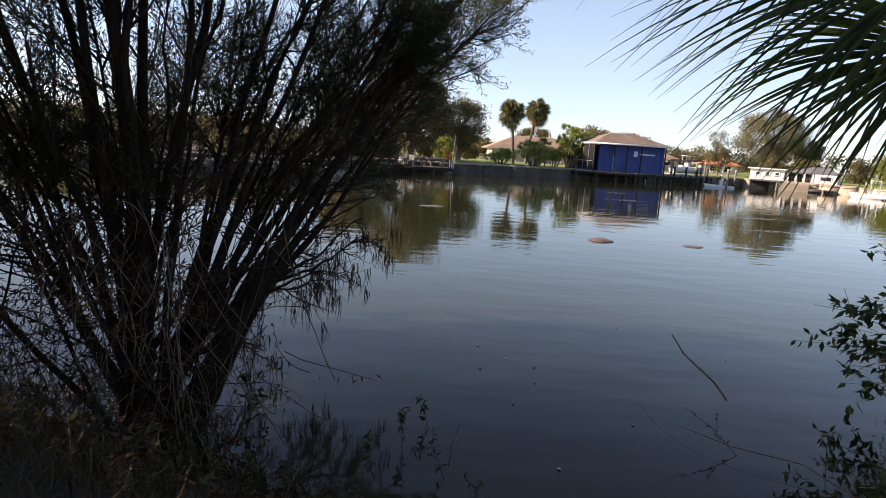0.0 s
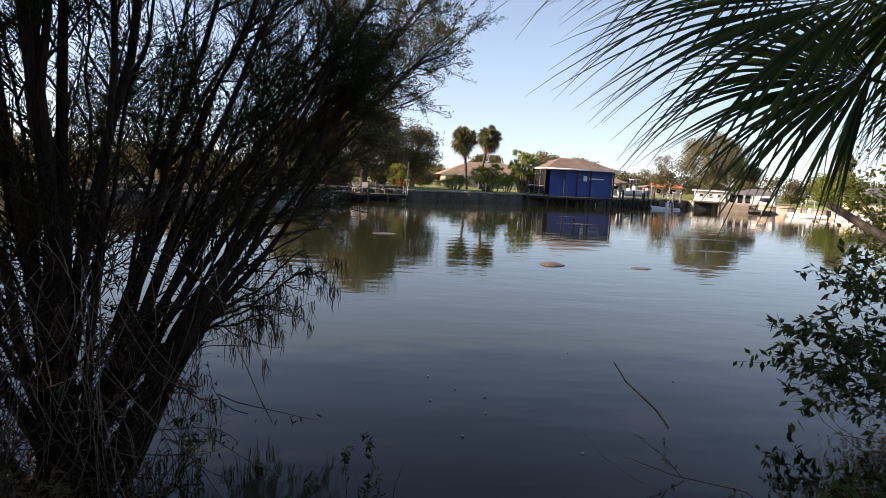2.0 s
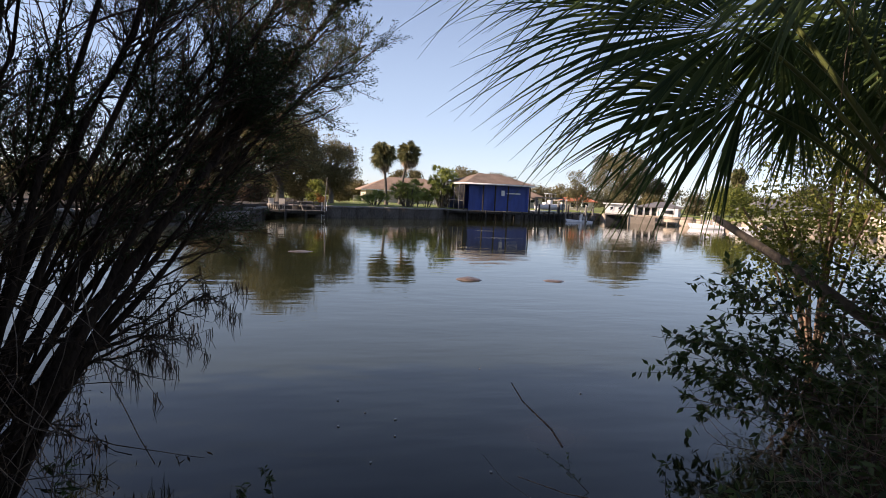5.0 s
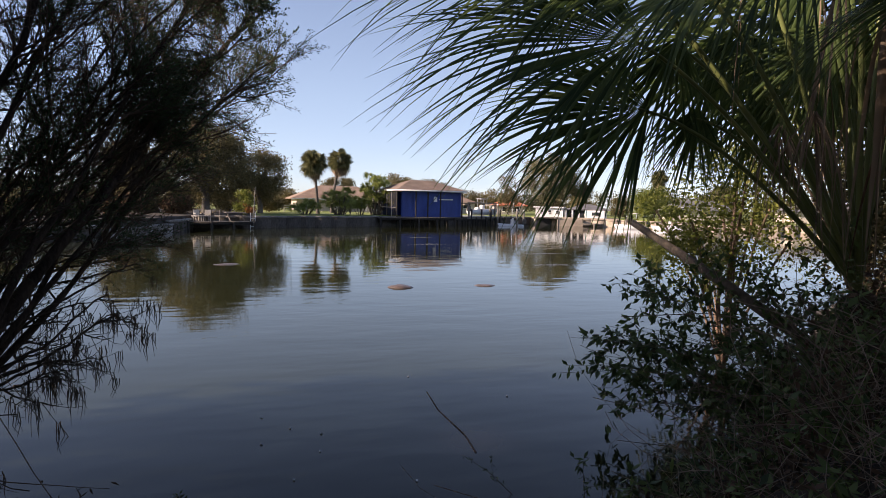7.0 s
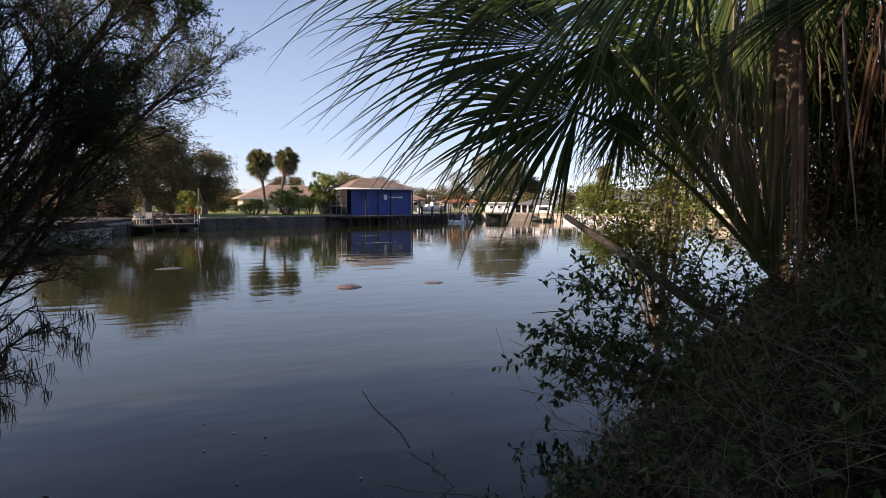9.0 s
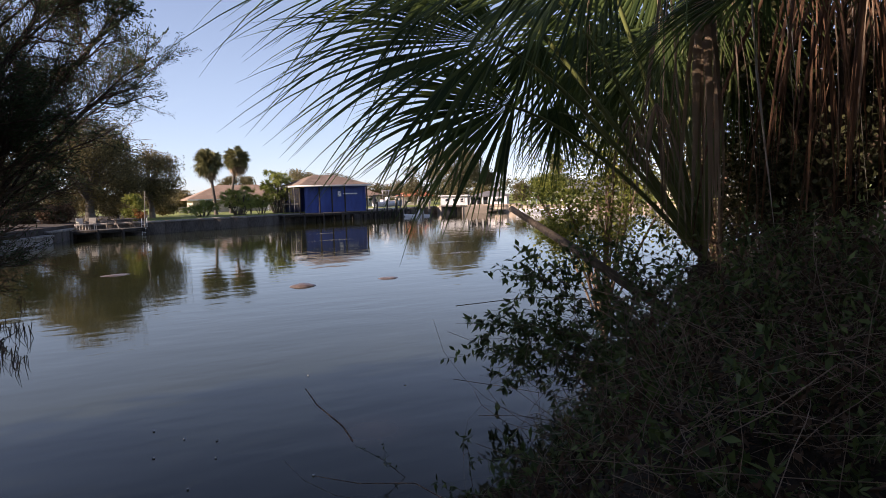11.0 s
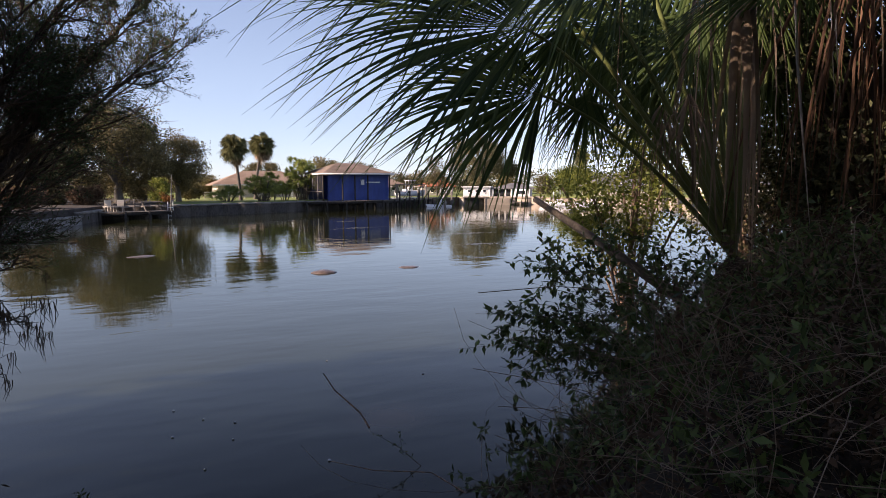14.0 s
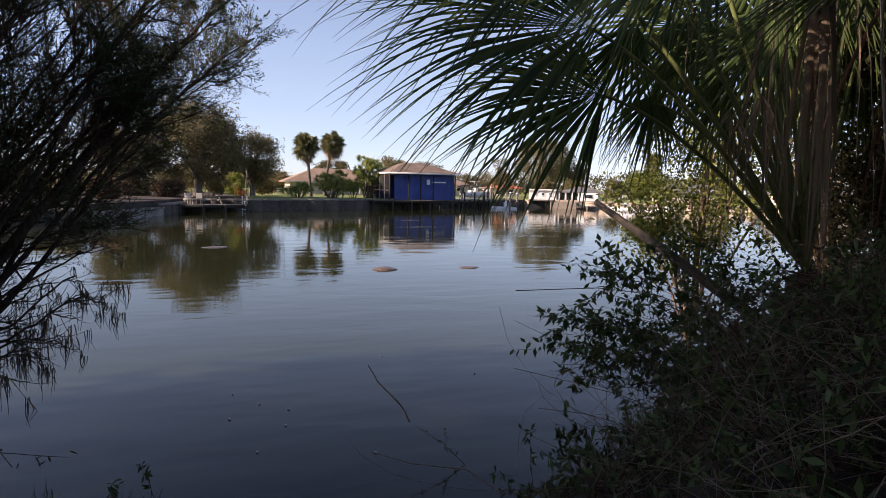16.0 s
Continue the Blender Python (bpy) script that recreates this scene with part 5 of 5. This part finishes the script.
def tall_palm():
    rng = np.random.default_rng(22)
    base = thing("tall_palm", (0, 0, 0), "tall fan palm with long dry brown leaves hanging from its crown", "palm tree")
    heart = np.array([6.7, 2.9, 4.5])
    trunk = Geo()
    trunk.tube(curve((7.1, 2.7, 0.8), heart, (0.05, 0, 0), 22), [0.2 + 0.025 * (k % 2) for k in range(22)], 12)
    part("trunk", trunk, BARK, base, "rough dark brown trunk")
    fronds = [
        ((3.30, 2.84, 4.13), (-0.80, 0.45, 0.0), (-0.3, -0.6, 0.7), 1.46, 42, 1.5, 0.4, heart),
        ((3.58, 2.45, 4.22), (-0.6, 0.6, 0.1), (-0.3, -0.5, 0.8), 1.40, 40, 1.6, 0.4, heart),
        ((4.24, 2.38, 3.99), (0.2, 0.9, -0.2), (-0.3, -0.3, 0.9), 1.40, 38, 1.6, 0.4, heart),
        ((4.81, 2.13, 4.26), (0.9, 0.2, 0.0), (0.2, -0.3, 0.9), 1.40, 38, 1.6, 0.4, heart),
        ((4.05, 1.68, 4.12), (0.3, -0.9, 0.0), (0, -0.3, 0.9), 1.40, 38, 1.6, 0.4, heart),
    ]
    for hub, axis, face, ln, segs, span, droop, foot in fronds:
        palm_frond(base, rng, hub, axis, face, ln, segs, span, droop, foot, 0.3)
    # dry leaf strips, each bunch from its upper to its lower end
    bunches = [
        (L_DEAD, (4.58, 3.27, 4.31), (4.46, 3.27, 1.79), 6, 0.056, 0.075),
        (L_DEAD, (4.60, 3.39, 4.35), (4.70, 3.39, 1.96), 5, 0.046, 0.075),
        (L_DEAD, (4.97, 3.50, 4.45), (5.07, 3.50, 1.60), 7, 0.024, 0.044),
        (L_PALE, (5.12, 3.27, 4.34), (5.53, 3.27, 2.18), 1, 0.070, 0.000),
        (L_DEAD, (4.76, 3.85, 4.49), (4.50, 3.85, 2.71), 3, 0.025, 0.030),
        (L_DEAD, (4.86, 5.01, 4.88), (4.88, 5.01, 3.09), 2, 0.020, 0.022),
        (L_DEAD, (5.07, 4.09, 4.60), (5.21, 4.09, 2.00), 3, 0.020, 0.059),
        (L_DEAD, (5.85, 4.09, 4.70), (6.05, 4.09, 1.71), 3, 0.016, 0.074),
        (L_PALE, (5.73, 3.39, 4.46), (5.97, 3.39, 2.51), 2, 0.009, 0.044),
        (L_RUST, (6.58, 4.31, 4.88), (6.62, 4.31, 1.16), 2, 0.036, 0.022),
        (L_DEAD, (5.80, 5.01, 5.00), (5.98, 5.01, 1.96), 4, 0.023, 0.089),
        (L_RUST, (6.70, 3.74, 4.75), (6.98, 3.74, 2.44), 4, 0.025, 0.059),
        (L_RUST, (6.86, 3.62, 4.74), (7.13, 3.62, 2.34), 4, 0.025, 0.074),
        (L_RUST, (7.03, 3.50, 4.71), (7.35, 3.50, 2.51), 4, 0.027, 0.074),
        (L_RUST, (7.18, 3.39, 4.70), (7.48, 3.39, 1.98), 5, 0.030, 0.074),
        (L_DEAD, (6.56, 3.50, 4.65), (6.58, 3.50, 2.53), 2, 0.025, 0.044),
        (L_DEAD, (6.96, 3.39, 4.68), (6.90, 3.39, 2.74), 2, 0.025, 0.044),
        (L_PALE, (7.00, 3.62, 4.70), (7.43, 3.62, 2.09), 1, 0.008, 0.030),
        (L_RUST, (7.47, 3.39, 4.74), (7.85, 3.39, 1.90), 6, 0.035, 0.089),
        (L_RUST, (8.06, 3.39, 4.81), (8.38, 3.39, 1.88), 6, 0.035, 0.104),
        (L_DEAD, (5.43, 4.61, 3.50), (5.45, 4.60, 2.1), 14, 0.028, 0.12), (L_DEAD, (5.52, 5.11, 3.45), (5.55, 5.1, 2.2), 20, 0.028, 0.10),
    ]
    words = {L_DEAD: "long dry tan hanging leaf strips", L_PALE: "long bleached grey hanging leaf strip", L_RUST: "long dark rust-brown hanging leaf strips"}
    for material, top, low, n, w, sp in bunches:
        g = Geo()
        hanging_leaf(g, top, low, n, sp, w, rng)
        part("dead_leaf", g, material, base, words[material])
    # the dense old skirt round the crown
    for k in range(9):
        a = k * 2.4
        hub = heart + [0.8 * math.cos(a), 0.8 * math.sin(a), 0.2 + 0.3 * (k % 3)]
        g = Geo()
        hanging_leaf(g, hub, hub + [0.1 * math.cos(a), 0.1 * math.sin(a), -3.0 - 0.4 * (k % 2)], 10, 0.24, 0.030, rng)
        part("dead_skirt", g, L_RUST, base, "dense skirt of dark dead leaves")
    return base


tall_palm()


# ---- near bank: log, sticks, shrubs and weeds ----
def log():
    g = Geo()
    a, b, c = (5.49, 7.67, 2.36), (5.58, 6.11, 1.79), (6.48, 4.59, 0.71)
    p = np.vstack([curve(a, b, (0, 0, 0), 6), curve(b, c, (0, 0, 0), 6)[1:]])
    g.tube(np.vstack([p[:1], p]), [0.004] + list(np.linspace(0.045, 0.075, len(p))), 10)
    ob = part("leaning_log", g, LOG_WOOD)
    return tagged(ob, "bare grey-brown cut log leaning out over the water", "log")


log()


def leafy_stems(geo_stem, geo_leaf, a, b, rng, leaves, size, bend=0.1, r=0.006, slim=0.34, spread=0.8):
    """One arching stem with leaves in small bunches along it."""
    a, b = np.asarray(a, dtype=float), np.asarray(b, dtype=float)
    ln = np.linalg.norm(b - a)
    p = curve(a, b, [rng.normal(0, 0.05) * ln, rng.normal(0, 0.05) * ln, bend * ln], 9, 0.015, rng)
    geo_stem.tube(p[::2], np.linspace(r, r * 0.3, 5), 3)
    t = rng.uniform(0.25, 1.0, leaves)
    i = np.minimum((t * 8).astype(int), 7)
    pos = p[i] + (p[i + 1] - p[i]) * (t * 8 - i)[:, None]
    d = unit(p[i + 1] - p[i])
    way = unit(d * 0.5 + rng.normal(0, spread, (leaves, 3)) + [0, 0, -0.25])
    side = unit(np.cross(way, rng.normal(0, 0.5, (leaves, 3)) + [0, 0, 1]))
    sz = size * rng.uniform(0.55, 1.25, leaves)
    geo_leaf.blades(pos, way, side, sz, sz * slim, droop=0.12)
    return p


def bank_shrub():
    rng = np.random.default_rng(31)
    base = thing("bank_shrub", (0, 0, 0), "dark leafy shrub with pointed leaves hanging over the water", "shrub")
    stem, leaf = Geo(), Geo()
    foot = np.array((5.97, 4.31, 0.27))
    ends = [(4.48, 6.14, 1.68), (4.71, 6.21, 1.86), (5.23, 6.13, 1.91), (5.75, 5.86, 1.74), (3.90, 6.06, 1.28), (3.66, 5.75, 1.16), (3.80, 5.60, 1.02),
            (4.64, 6.03, 1.31), (5.37, 5.84, 1.41), (6.04, 5.54, 1.60), (6.24, 5.26, 1.40), (4.59, 5.36, 0.88),
            (4.57, 4.70, 0.71), (5.44, 4.97, 1.11), (6.37, 4.93, 1.84), (5.92, 4.13, 1.45), (3.62, 5.52, 1.22), (4.05, 5.5, 0.80), (4.0, 5.95, 0.62), (4.3, 5.9, 0.35)]
    for e in ends:
        e = np.array(e)
        for k in range(3):
            f = foot + rng.normal(0, 0.25, 3) * [1, 1, 0.3]
            p = leafy_stems(stem, leaf, f, e + rng.normal(0, 0.15, 3), rng, 34, 0.118, 0.08, 0.006, 0.44)
            for s in range(5):
                q = p[int(rng.integers(3, 8))]
                leafy_stems(stem, leaf, q, q + rng.normal(0, 0.22, 3) + unit(e - foot) * 0.16, rng, 15, 0.105, 0.05, 0.003, 0.44)
    part("stem_tangle", stem, TWIG, base)
    part("foliage", leaf, L_SPRIG, base, "pointed dark green leaves")
    return base


bank_shrub()


def undergrowth():
    """The tangle of weeds, leaves and dry stems that covers the bank beside the palm."""
    rng = np.random.default_rng(33)
    stem, leaf, dry, brown = Geo(), Geo(), Geo(), Geo()
    n = 0
    while n < 2000:
        x, y = rng.uniform(1.5, 8.5), rng.uniform(0.3, 8.0)
        if y > near_edge(x) + 0.25 or (x < 2.3 and y < 2.6):
            continue
        if math.hypot(x - 0.7, y) < 1.5 or (x < 4.9 and y > 4.1):
            continue
        n += 1
        z = float(bank_height(np.float64(x), np.float64(y)))
        h = rng.uniform(0.3, 1.15) * min(1.0, max(0.12, (x - 1.9) / 2.4)) * min(1.0, max(0.3, (float(near_edge(x)) - y + 0.2) / 1.3))
        a = np.array([x, y, z - 0.03])
        leafy_stems(stem, brown if n % 2 == 0 else leaf, a, a + [rng.normal(0, 0.25), rng.normal(0.05, 0.25), h], rng, 26, 0.072, 0.05, 0.0020, 0.36)
    for k in range(1900):
        x, y = rng.uniform(2.6, 7.0), rng.uniform(0.8, 6.5)
        if y > near_edge(x) - 0.8 or math.hypot(x - 0.7, y) < 2.6:
            continue
        z = float(bank_height(np.float64(x), np.float64(y)))
        a = np.array([x, y, z + rng.uniform(0.0, 0.5)])
        e = a + [rng.normal(0, 0.6), rng.normal(0, 0.6), rng.uniform(-0.1, 0.75)]
        dry.tube(curve(a, e, rng.normal(0, 0.17, 3), 7, 0.02, rng), rng.uniform(0.0010, 0.0026), 3)
    # fresh sprigs that stand out of the tangle
    sprig = Geo()
    for k in range(260):
        x, y = rng.uniform(2.8, 7.5), rng.uniform(1.2, 5.6)
        if y > near_edge(x) - 0.1 or math.hypot(x - 0.7, y) < 2.3:
            continue
        z = float(bank_height(np.float64(x), np.float64(y)))
        top = rng.uniform(0.5, 1.35) * min(1.0, max(0.2, (x - 1.9) / 2.4))
        a = np.array([x, y, z + top * 0.4])
        leafy_stems(stem, sprig, a, a + [rng.normal(-0.12, 0.15), rng.normal(-0.1, 0.15), top * 0.6], rng, 18, 0.10, 0.05, 0.002, 0.34)
    tagged(part("green_sprigs", sprig, L_SPRIG), "fresh green leafy sprigs above the weeds", "undergrowth", kind="stuff")
    # low leaves and litter over the soil
    litter = Geo()
    x, y = rng.uniform(1.4, 7.5, 16000), rng.uniform(0.6, 6.0, 16000)
    keep = (y < near_edge(x) + 0.05) & (np.hypot(x - 0.7, y) > 1.3)
    x, y = x[keep], y[keep]
    p = np.stack([x, y, bank_height(x, y) + rng.uniform(0.0, 0.22, len(x))], 1)
    way = unit(rng.normal(0, 1, (len(x), 3)) * [1, 1, 0.45])
    litter.blades(p, way, unit(np.cross(way, rng.normal(0, 0.4, (len(x), 3)) + [0, 0, 1])), rng.uniform(0.03, 0.085, len(x)), rng.uniform(0.012, 0.028, len(x)))
    tagged(part("leaf_litter", litter, L_WITHER), "dark litter of low brown leaves over the soil", "undergrowth", kind="stuff")
    for nm, g, m, lb in (("undergrowth", leaf, L_BUSH, "dense dark green weeds covering the bank"), ("weed_stems", stem, TREE_TWIG, "thin brown weed stems on the bank"), ("withered_weeds", brown, L_WITHER, "withered brown weeds among the green"),
                         ("dry_stems", dry, PALE_TWIG, "tangled pale dry stems over the weeds")):
        tagged(part(nm, g, m), lb, "undergrowth", kind="stuff")


undergrowth()


def bank_grass():
    """Dry grass and weeds on the near bank and about the tree's foot."""
    rng = np.random.default_rng(35)
    n = 9000
    x = rng.uniform(-6.5, 2.6, n)
    y = near_edge(x) - rng.uniform(-0.05, 2.6, n) ** 1.0
    keep = (np.hypot(x - 0.2, y) > 1.6) & ((x < -0.3) | (rng.random(n) < 0.35))
    x, y = x[keep], y[keep]
    b = np.stack([x, y, bank_height(x, y) - 0.02], 1)
    way = unit(np.stack([rng.normal(0, 0.45, len(x)), rng.normal(0, 0.45, len(x)), np.ones(len(x))], 1))
    side = unit(np.cross(way, rand_dirs(len(x), rng)))
    g = Geo()
    tall = np.where(x < -0.8, 1.0, 0.55)
    g.blades(b, way, side, rng.uniform(0.10, 0.38, len(x)) * tall, rng.uniform(0.005, 0.012, len(x)), droop=0.25)
    tagged(part("bank_grass", g, L_GRASS), "dry yellow-brown grass on the shaded bank", "grass", kind="stuff")
    stem, leaf = Geo(), Geo()
    brown = Geo()
    for k in range(620):
        px = rng.uniform(-6.0, 1.3)
        py = float(near_edge(px)) - rng.uniform(-0.1, 1.6)
        if math.hypot(px, py) < 1.7 or (px > -0.6 and rng.random() < 0.6):
            continue
        z = float(bank_height(np.float64(px), np.float64(py)))
        h = rng.uniform(0.15, 0.5) * (1 if px < -1 else 0.6)
        a = np.array([px, py, z - 0.02])
        leafy_stems(stem, brown if k % 2 else leaf, a, a + [rng.normal(0, 0.1), rng.normal(0, 0.1), h], rng, 20, 0.055, 0.02, 0.003, 0.36)
    tagged(part("withered_weeds", brown, L_BROWN), "withered brown weeds along the water's edge", "weeds", kind="stuff")
    tagged(part("weeds", leaf, L_WEED), "olive and brown weeds along the water's edge", "weeds", kind="stuff")
    tagged(part("weed_stems", stem, TWIG), "thin brown weed stems along the water's edge", "weeds", kind="stuff")


bank_grass()


def small_plant(foot, top, seed, label, leaves=26, size=0.07, name="weed_plant"):
    rng = np.random.default_rng(seed)
    base = thing(name, tuple(foot), label, "plant")
    stem, leaf = Geo(), Geo()
    top = np.array(top) - np.array(foot)
    leafy_stems(stem, leaf, (0, 0, -0.05), top, rng, leaves, size, 0.02, 0.004, 0.3)
    for k in range(3):
        q = top * rng.uniform(0.4, 0.8)
        leafy_stems(stem, leaf, q, q + rng.normal(0, 0.06, 3) + [0, 0, 0.08], rng, 8, size * 0.8, 0.02, 0.002, 0.3)
    part("stem", stem, TWIG, base)
    part("leaves", leaf, L_BUSH, base)
    return base


small_plant((-0.30, 4.38, 0.00), (-0.34, 4.44, 0.34), 71, "small leafy weed at the water's edge")
small_plant((-0.45, 3.95, 0.00), (-0.52, 4.00, 0.34), 72, "small dark weed at the water's edge")
small_plant((-1.50, 4.47, 0.00), (-1.58, 4.56, 0.52), 73, "upright weed with long pointed leaves", 22, 0.12)
small_plant((0.06, 4.02, 0.00), (-0.08, 4.05, 0.24), 74, "small leafy weed at the water's edge", 14)
small_plant((0.26, 3.76, 0.00), (0.29, 3.78, 0.16), 75, "small leafy weed at the water's edge", 10, 0.06)
small_plant((-0.09, 4.77, 0.00), (-0.22, 4.84, 0.27), 76, "small dark weed at the water's edge", 20)
small_plant((2.56, 4.73, 0.00), (2.13, 4.96, 0.31), 77, "thin twig with small dark leaves over the water", 30, 0.045)
small_plant((2.96, 4.24, 0.00), (2.90, 4.32, 0.45), 78, "small bright green weed at the water's edge", 22, 0.075)


def bare_stick(pts, r, label):
    g = Geo()
    p = np.asarray(pts, dtype=float)
    q = np.vstack([curve(a, b, (0, 0, 0), 5, 0.004, np.random.default_rng(9))[:-1] for a, b in zip(p, p[1:])] + [p[-1:]])
    g.tube(q, np.linspace(r * 0.5, r, len(q)), 6)
    return tagged(part("bare_stick", g, TWIG), label, "stick")


bare_stick([(1.41, 3.64, 1.34), (1.46, 3.55, 1.25), (1.57, 3.32, 1.16), (1.59, 3.19, 1.11)], 0.007, "thin bare stick slanting out of the water")
bare_stick([(1.37, 3.28, 0.90), (1.58, 3.06, 0.90), (1.85, 2.83, 0.94), (1.94, 2.56, 0.93)], 0.004, "long thin pale stem over the water")
bare_stick([(0.12, 3.71, 0.60), (0.07, 3.59, 0.49), (0.06, 3.48, 0.40)], 0.004, "thin bare stick at the water's edge")

sx, sy, sz = (7.49, 8.04, 2.14)
tree("shrub", sx, sy, -0.5, 4.2, (1.5, 1.3, 1.5), 9000, 0.07, L_YELLOW, "sunlit yellow-green shrub on the bank beyond the palm", 81, 0.05, 34, TWIG, fork=0.1)
sx, sy, sz = (9.40, 7.11, 2.08)
tree("shrub", sx, sy, 0.5, 4.6, (1.9, 1.6, 2.3), 8500, 0.07, L_OLIVE, "twiggy olive shrub on the bank beyond the palm", 82, 0.06, 40, TWIG, fork=0.1)
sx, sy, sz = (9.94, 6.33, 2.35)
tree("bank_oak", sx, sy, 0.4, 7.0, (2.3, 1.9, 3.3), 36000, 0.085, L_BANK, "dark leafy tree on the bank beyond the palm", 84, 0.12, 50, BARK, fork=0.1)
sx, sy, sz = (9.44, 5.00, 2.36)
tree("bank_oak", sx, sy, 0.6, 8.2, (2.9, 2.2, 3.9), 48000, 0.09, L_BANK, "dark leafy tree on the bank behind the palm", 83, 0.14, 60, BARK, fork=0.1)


# ---- unseen woods, added to close the place behind and over the camera ----
def shade_woods():
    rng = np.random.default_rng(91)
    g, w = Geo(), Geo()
    # the left crowns stand in the sun's way, to keep the bank dark
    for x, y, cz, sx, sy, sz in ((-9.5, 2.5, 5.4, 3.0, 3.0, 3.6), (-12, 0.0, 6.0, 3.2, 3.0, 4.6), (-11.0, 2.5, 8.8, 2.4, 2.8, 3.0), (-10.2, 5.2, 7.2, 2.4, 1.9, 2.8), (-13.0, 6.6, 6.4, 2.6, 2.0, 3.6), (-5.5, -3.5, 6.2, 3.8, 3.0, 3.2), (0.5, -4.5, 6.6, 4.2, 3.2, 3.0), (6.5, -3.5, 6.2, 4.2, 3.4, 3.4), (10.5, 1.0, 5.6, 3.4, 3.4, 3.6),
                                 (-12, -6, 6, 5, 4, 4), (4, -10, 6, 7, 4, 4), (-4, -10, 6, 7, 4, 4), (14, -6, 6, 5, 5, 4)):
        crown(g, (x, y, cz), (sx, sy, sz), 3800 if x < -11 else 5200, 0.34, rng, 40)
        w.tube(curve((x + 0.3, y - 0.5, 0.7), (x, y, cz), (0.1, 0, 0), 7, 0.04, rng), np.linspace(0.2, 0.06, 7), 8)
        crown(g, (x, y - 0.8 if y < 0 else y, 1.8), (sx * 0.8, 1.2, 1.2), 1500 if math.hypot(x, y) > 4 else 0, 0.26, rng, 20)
    tagged(part("shade_woods", g, L_BANK), "unseen dense dark woods added to shade the near bank", "trees", kind="stuff")
    tagged(part("shade_wood_trunks", w, BARK), "dark trunks of the unseen added woods on the near bank", "trees", kind="stuff")


shade_woods()
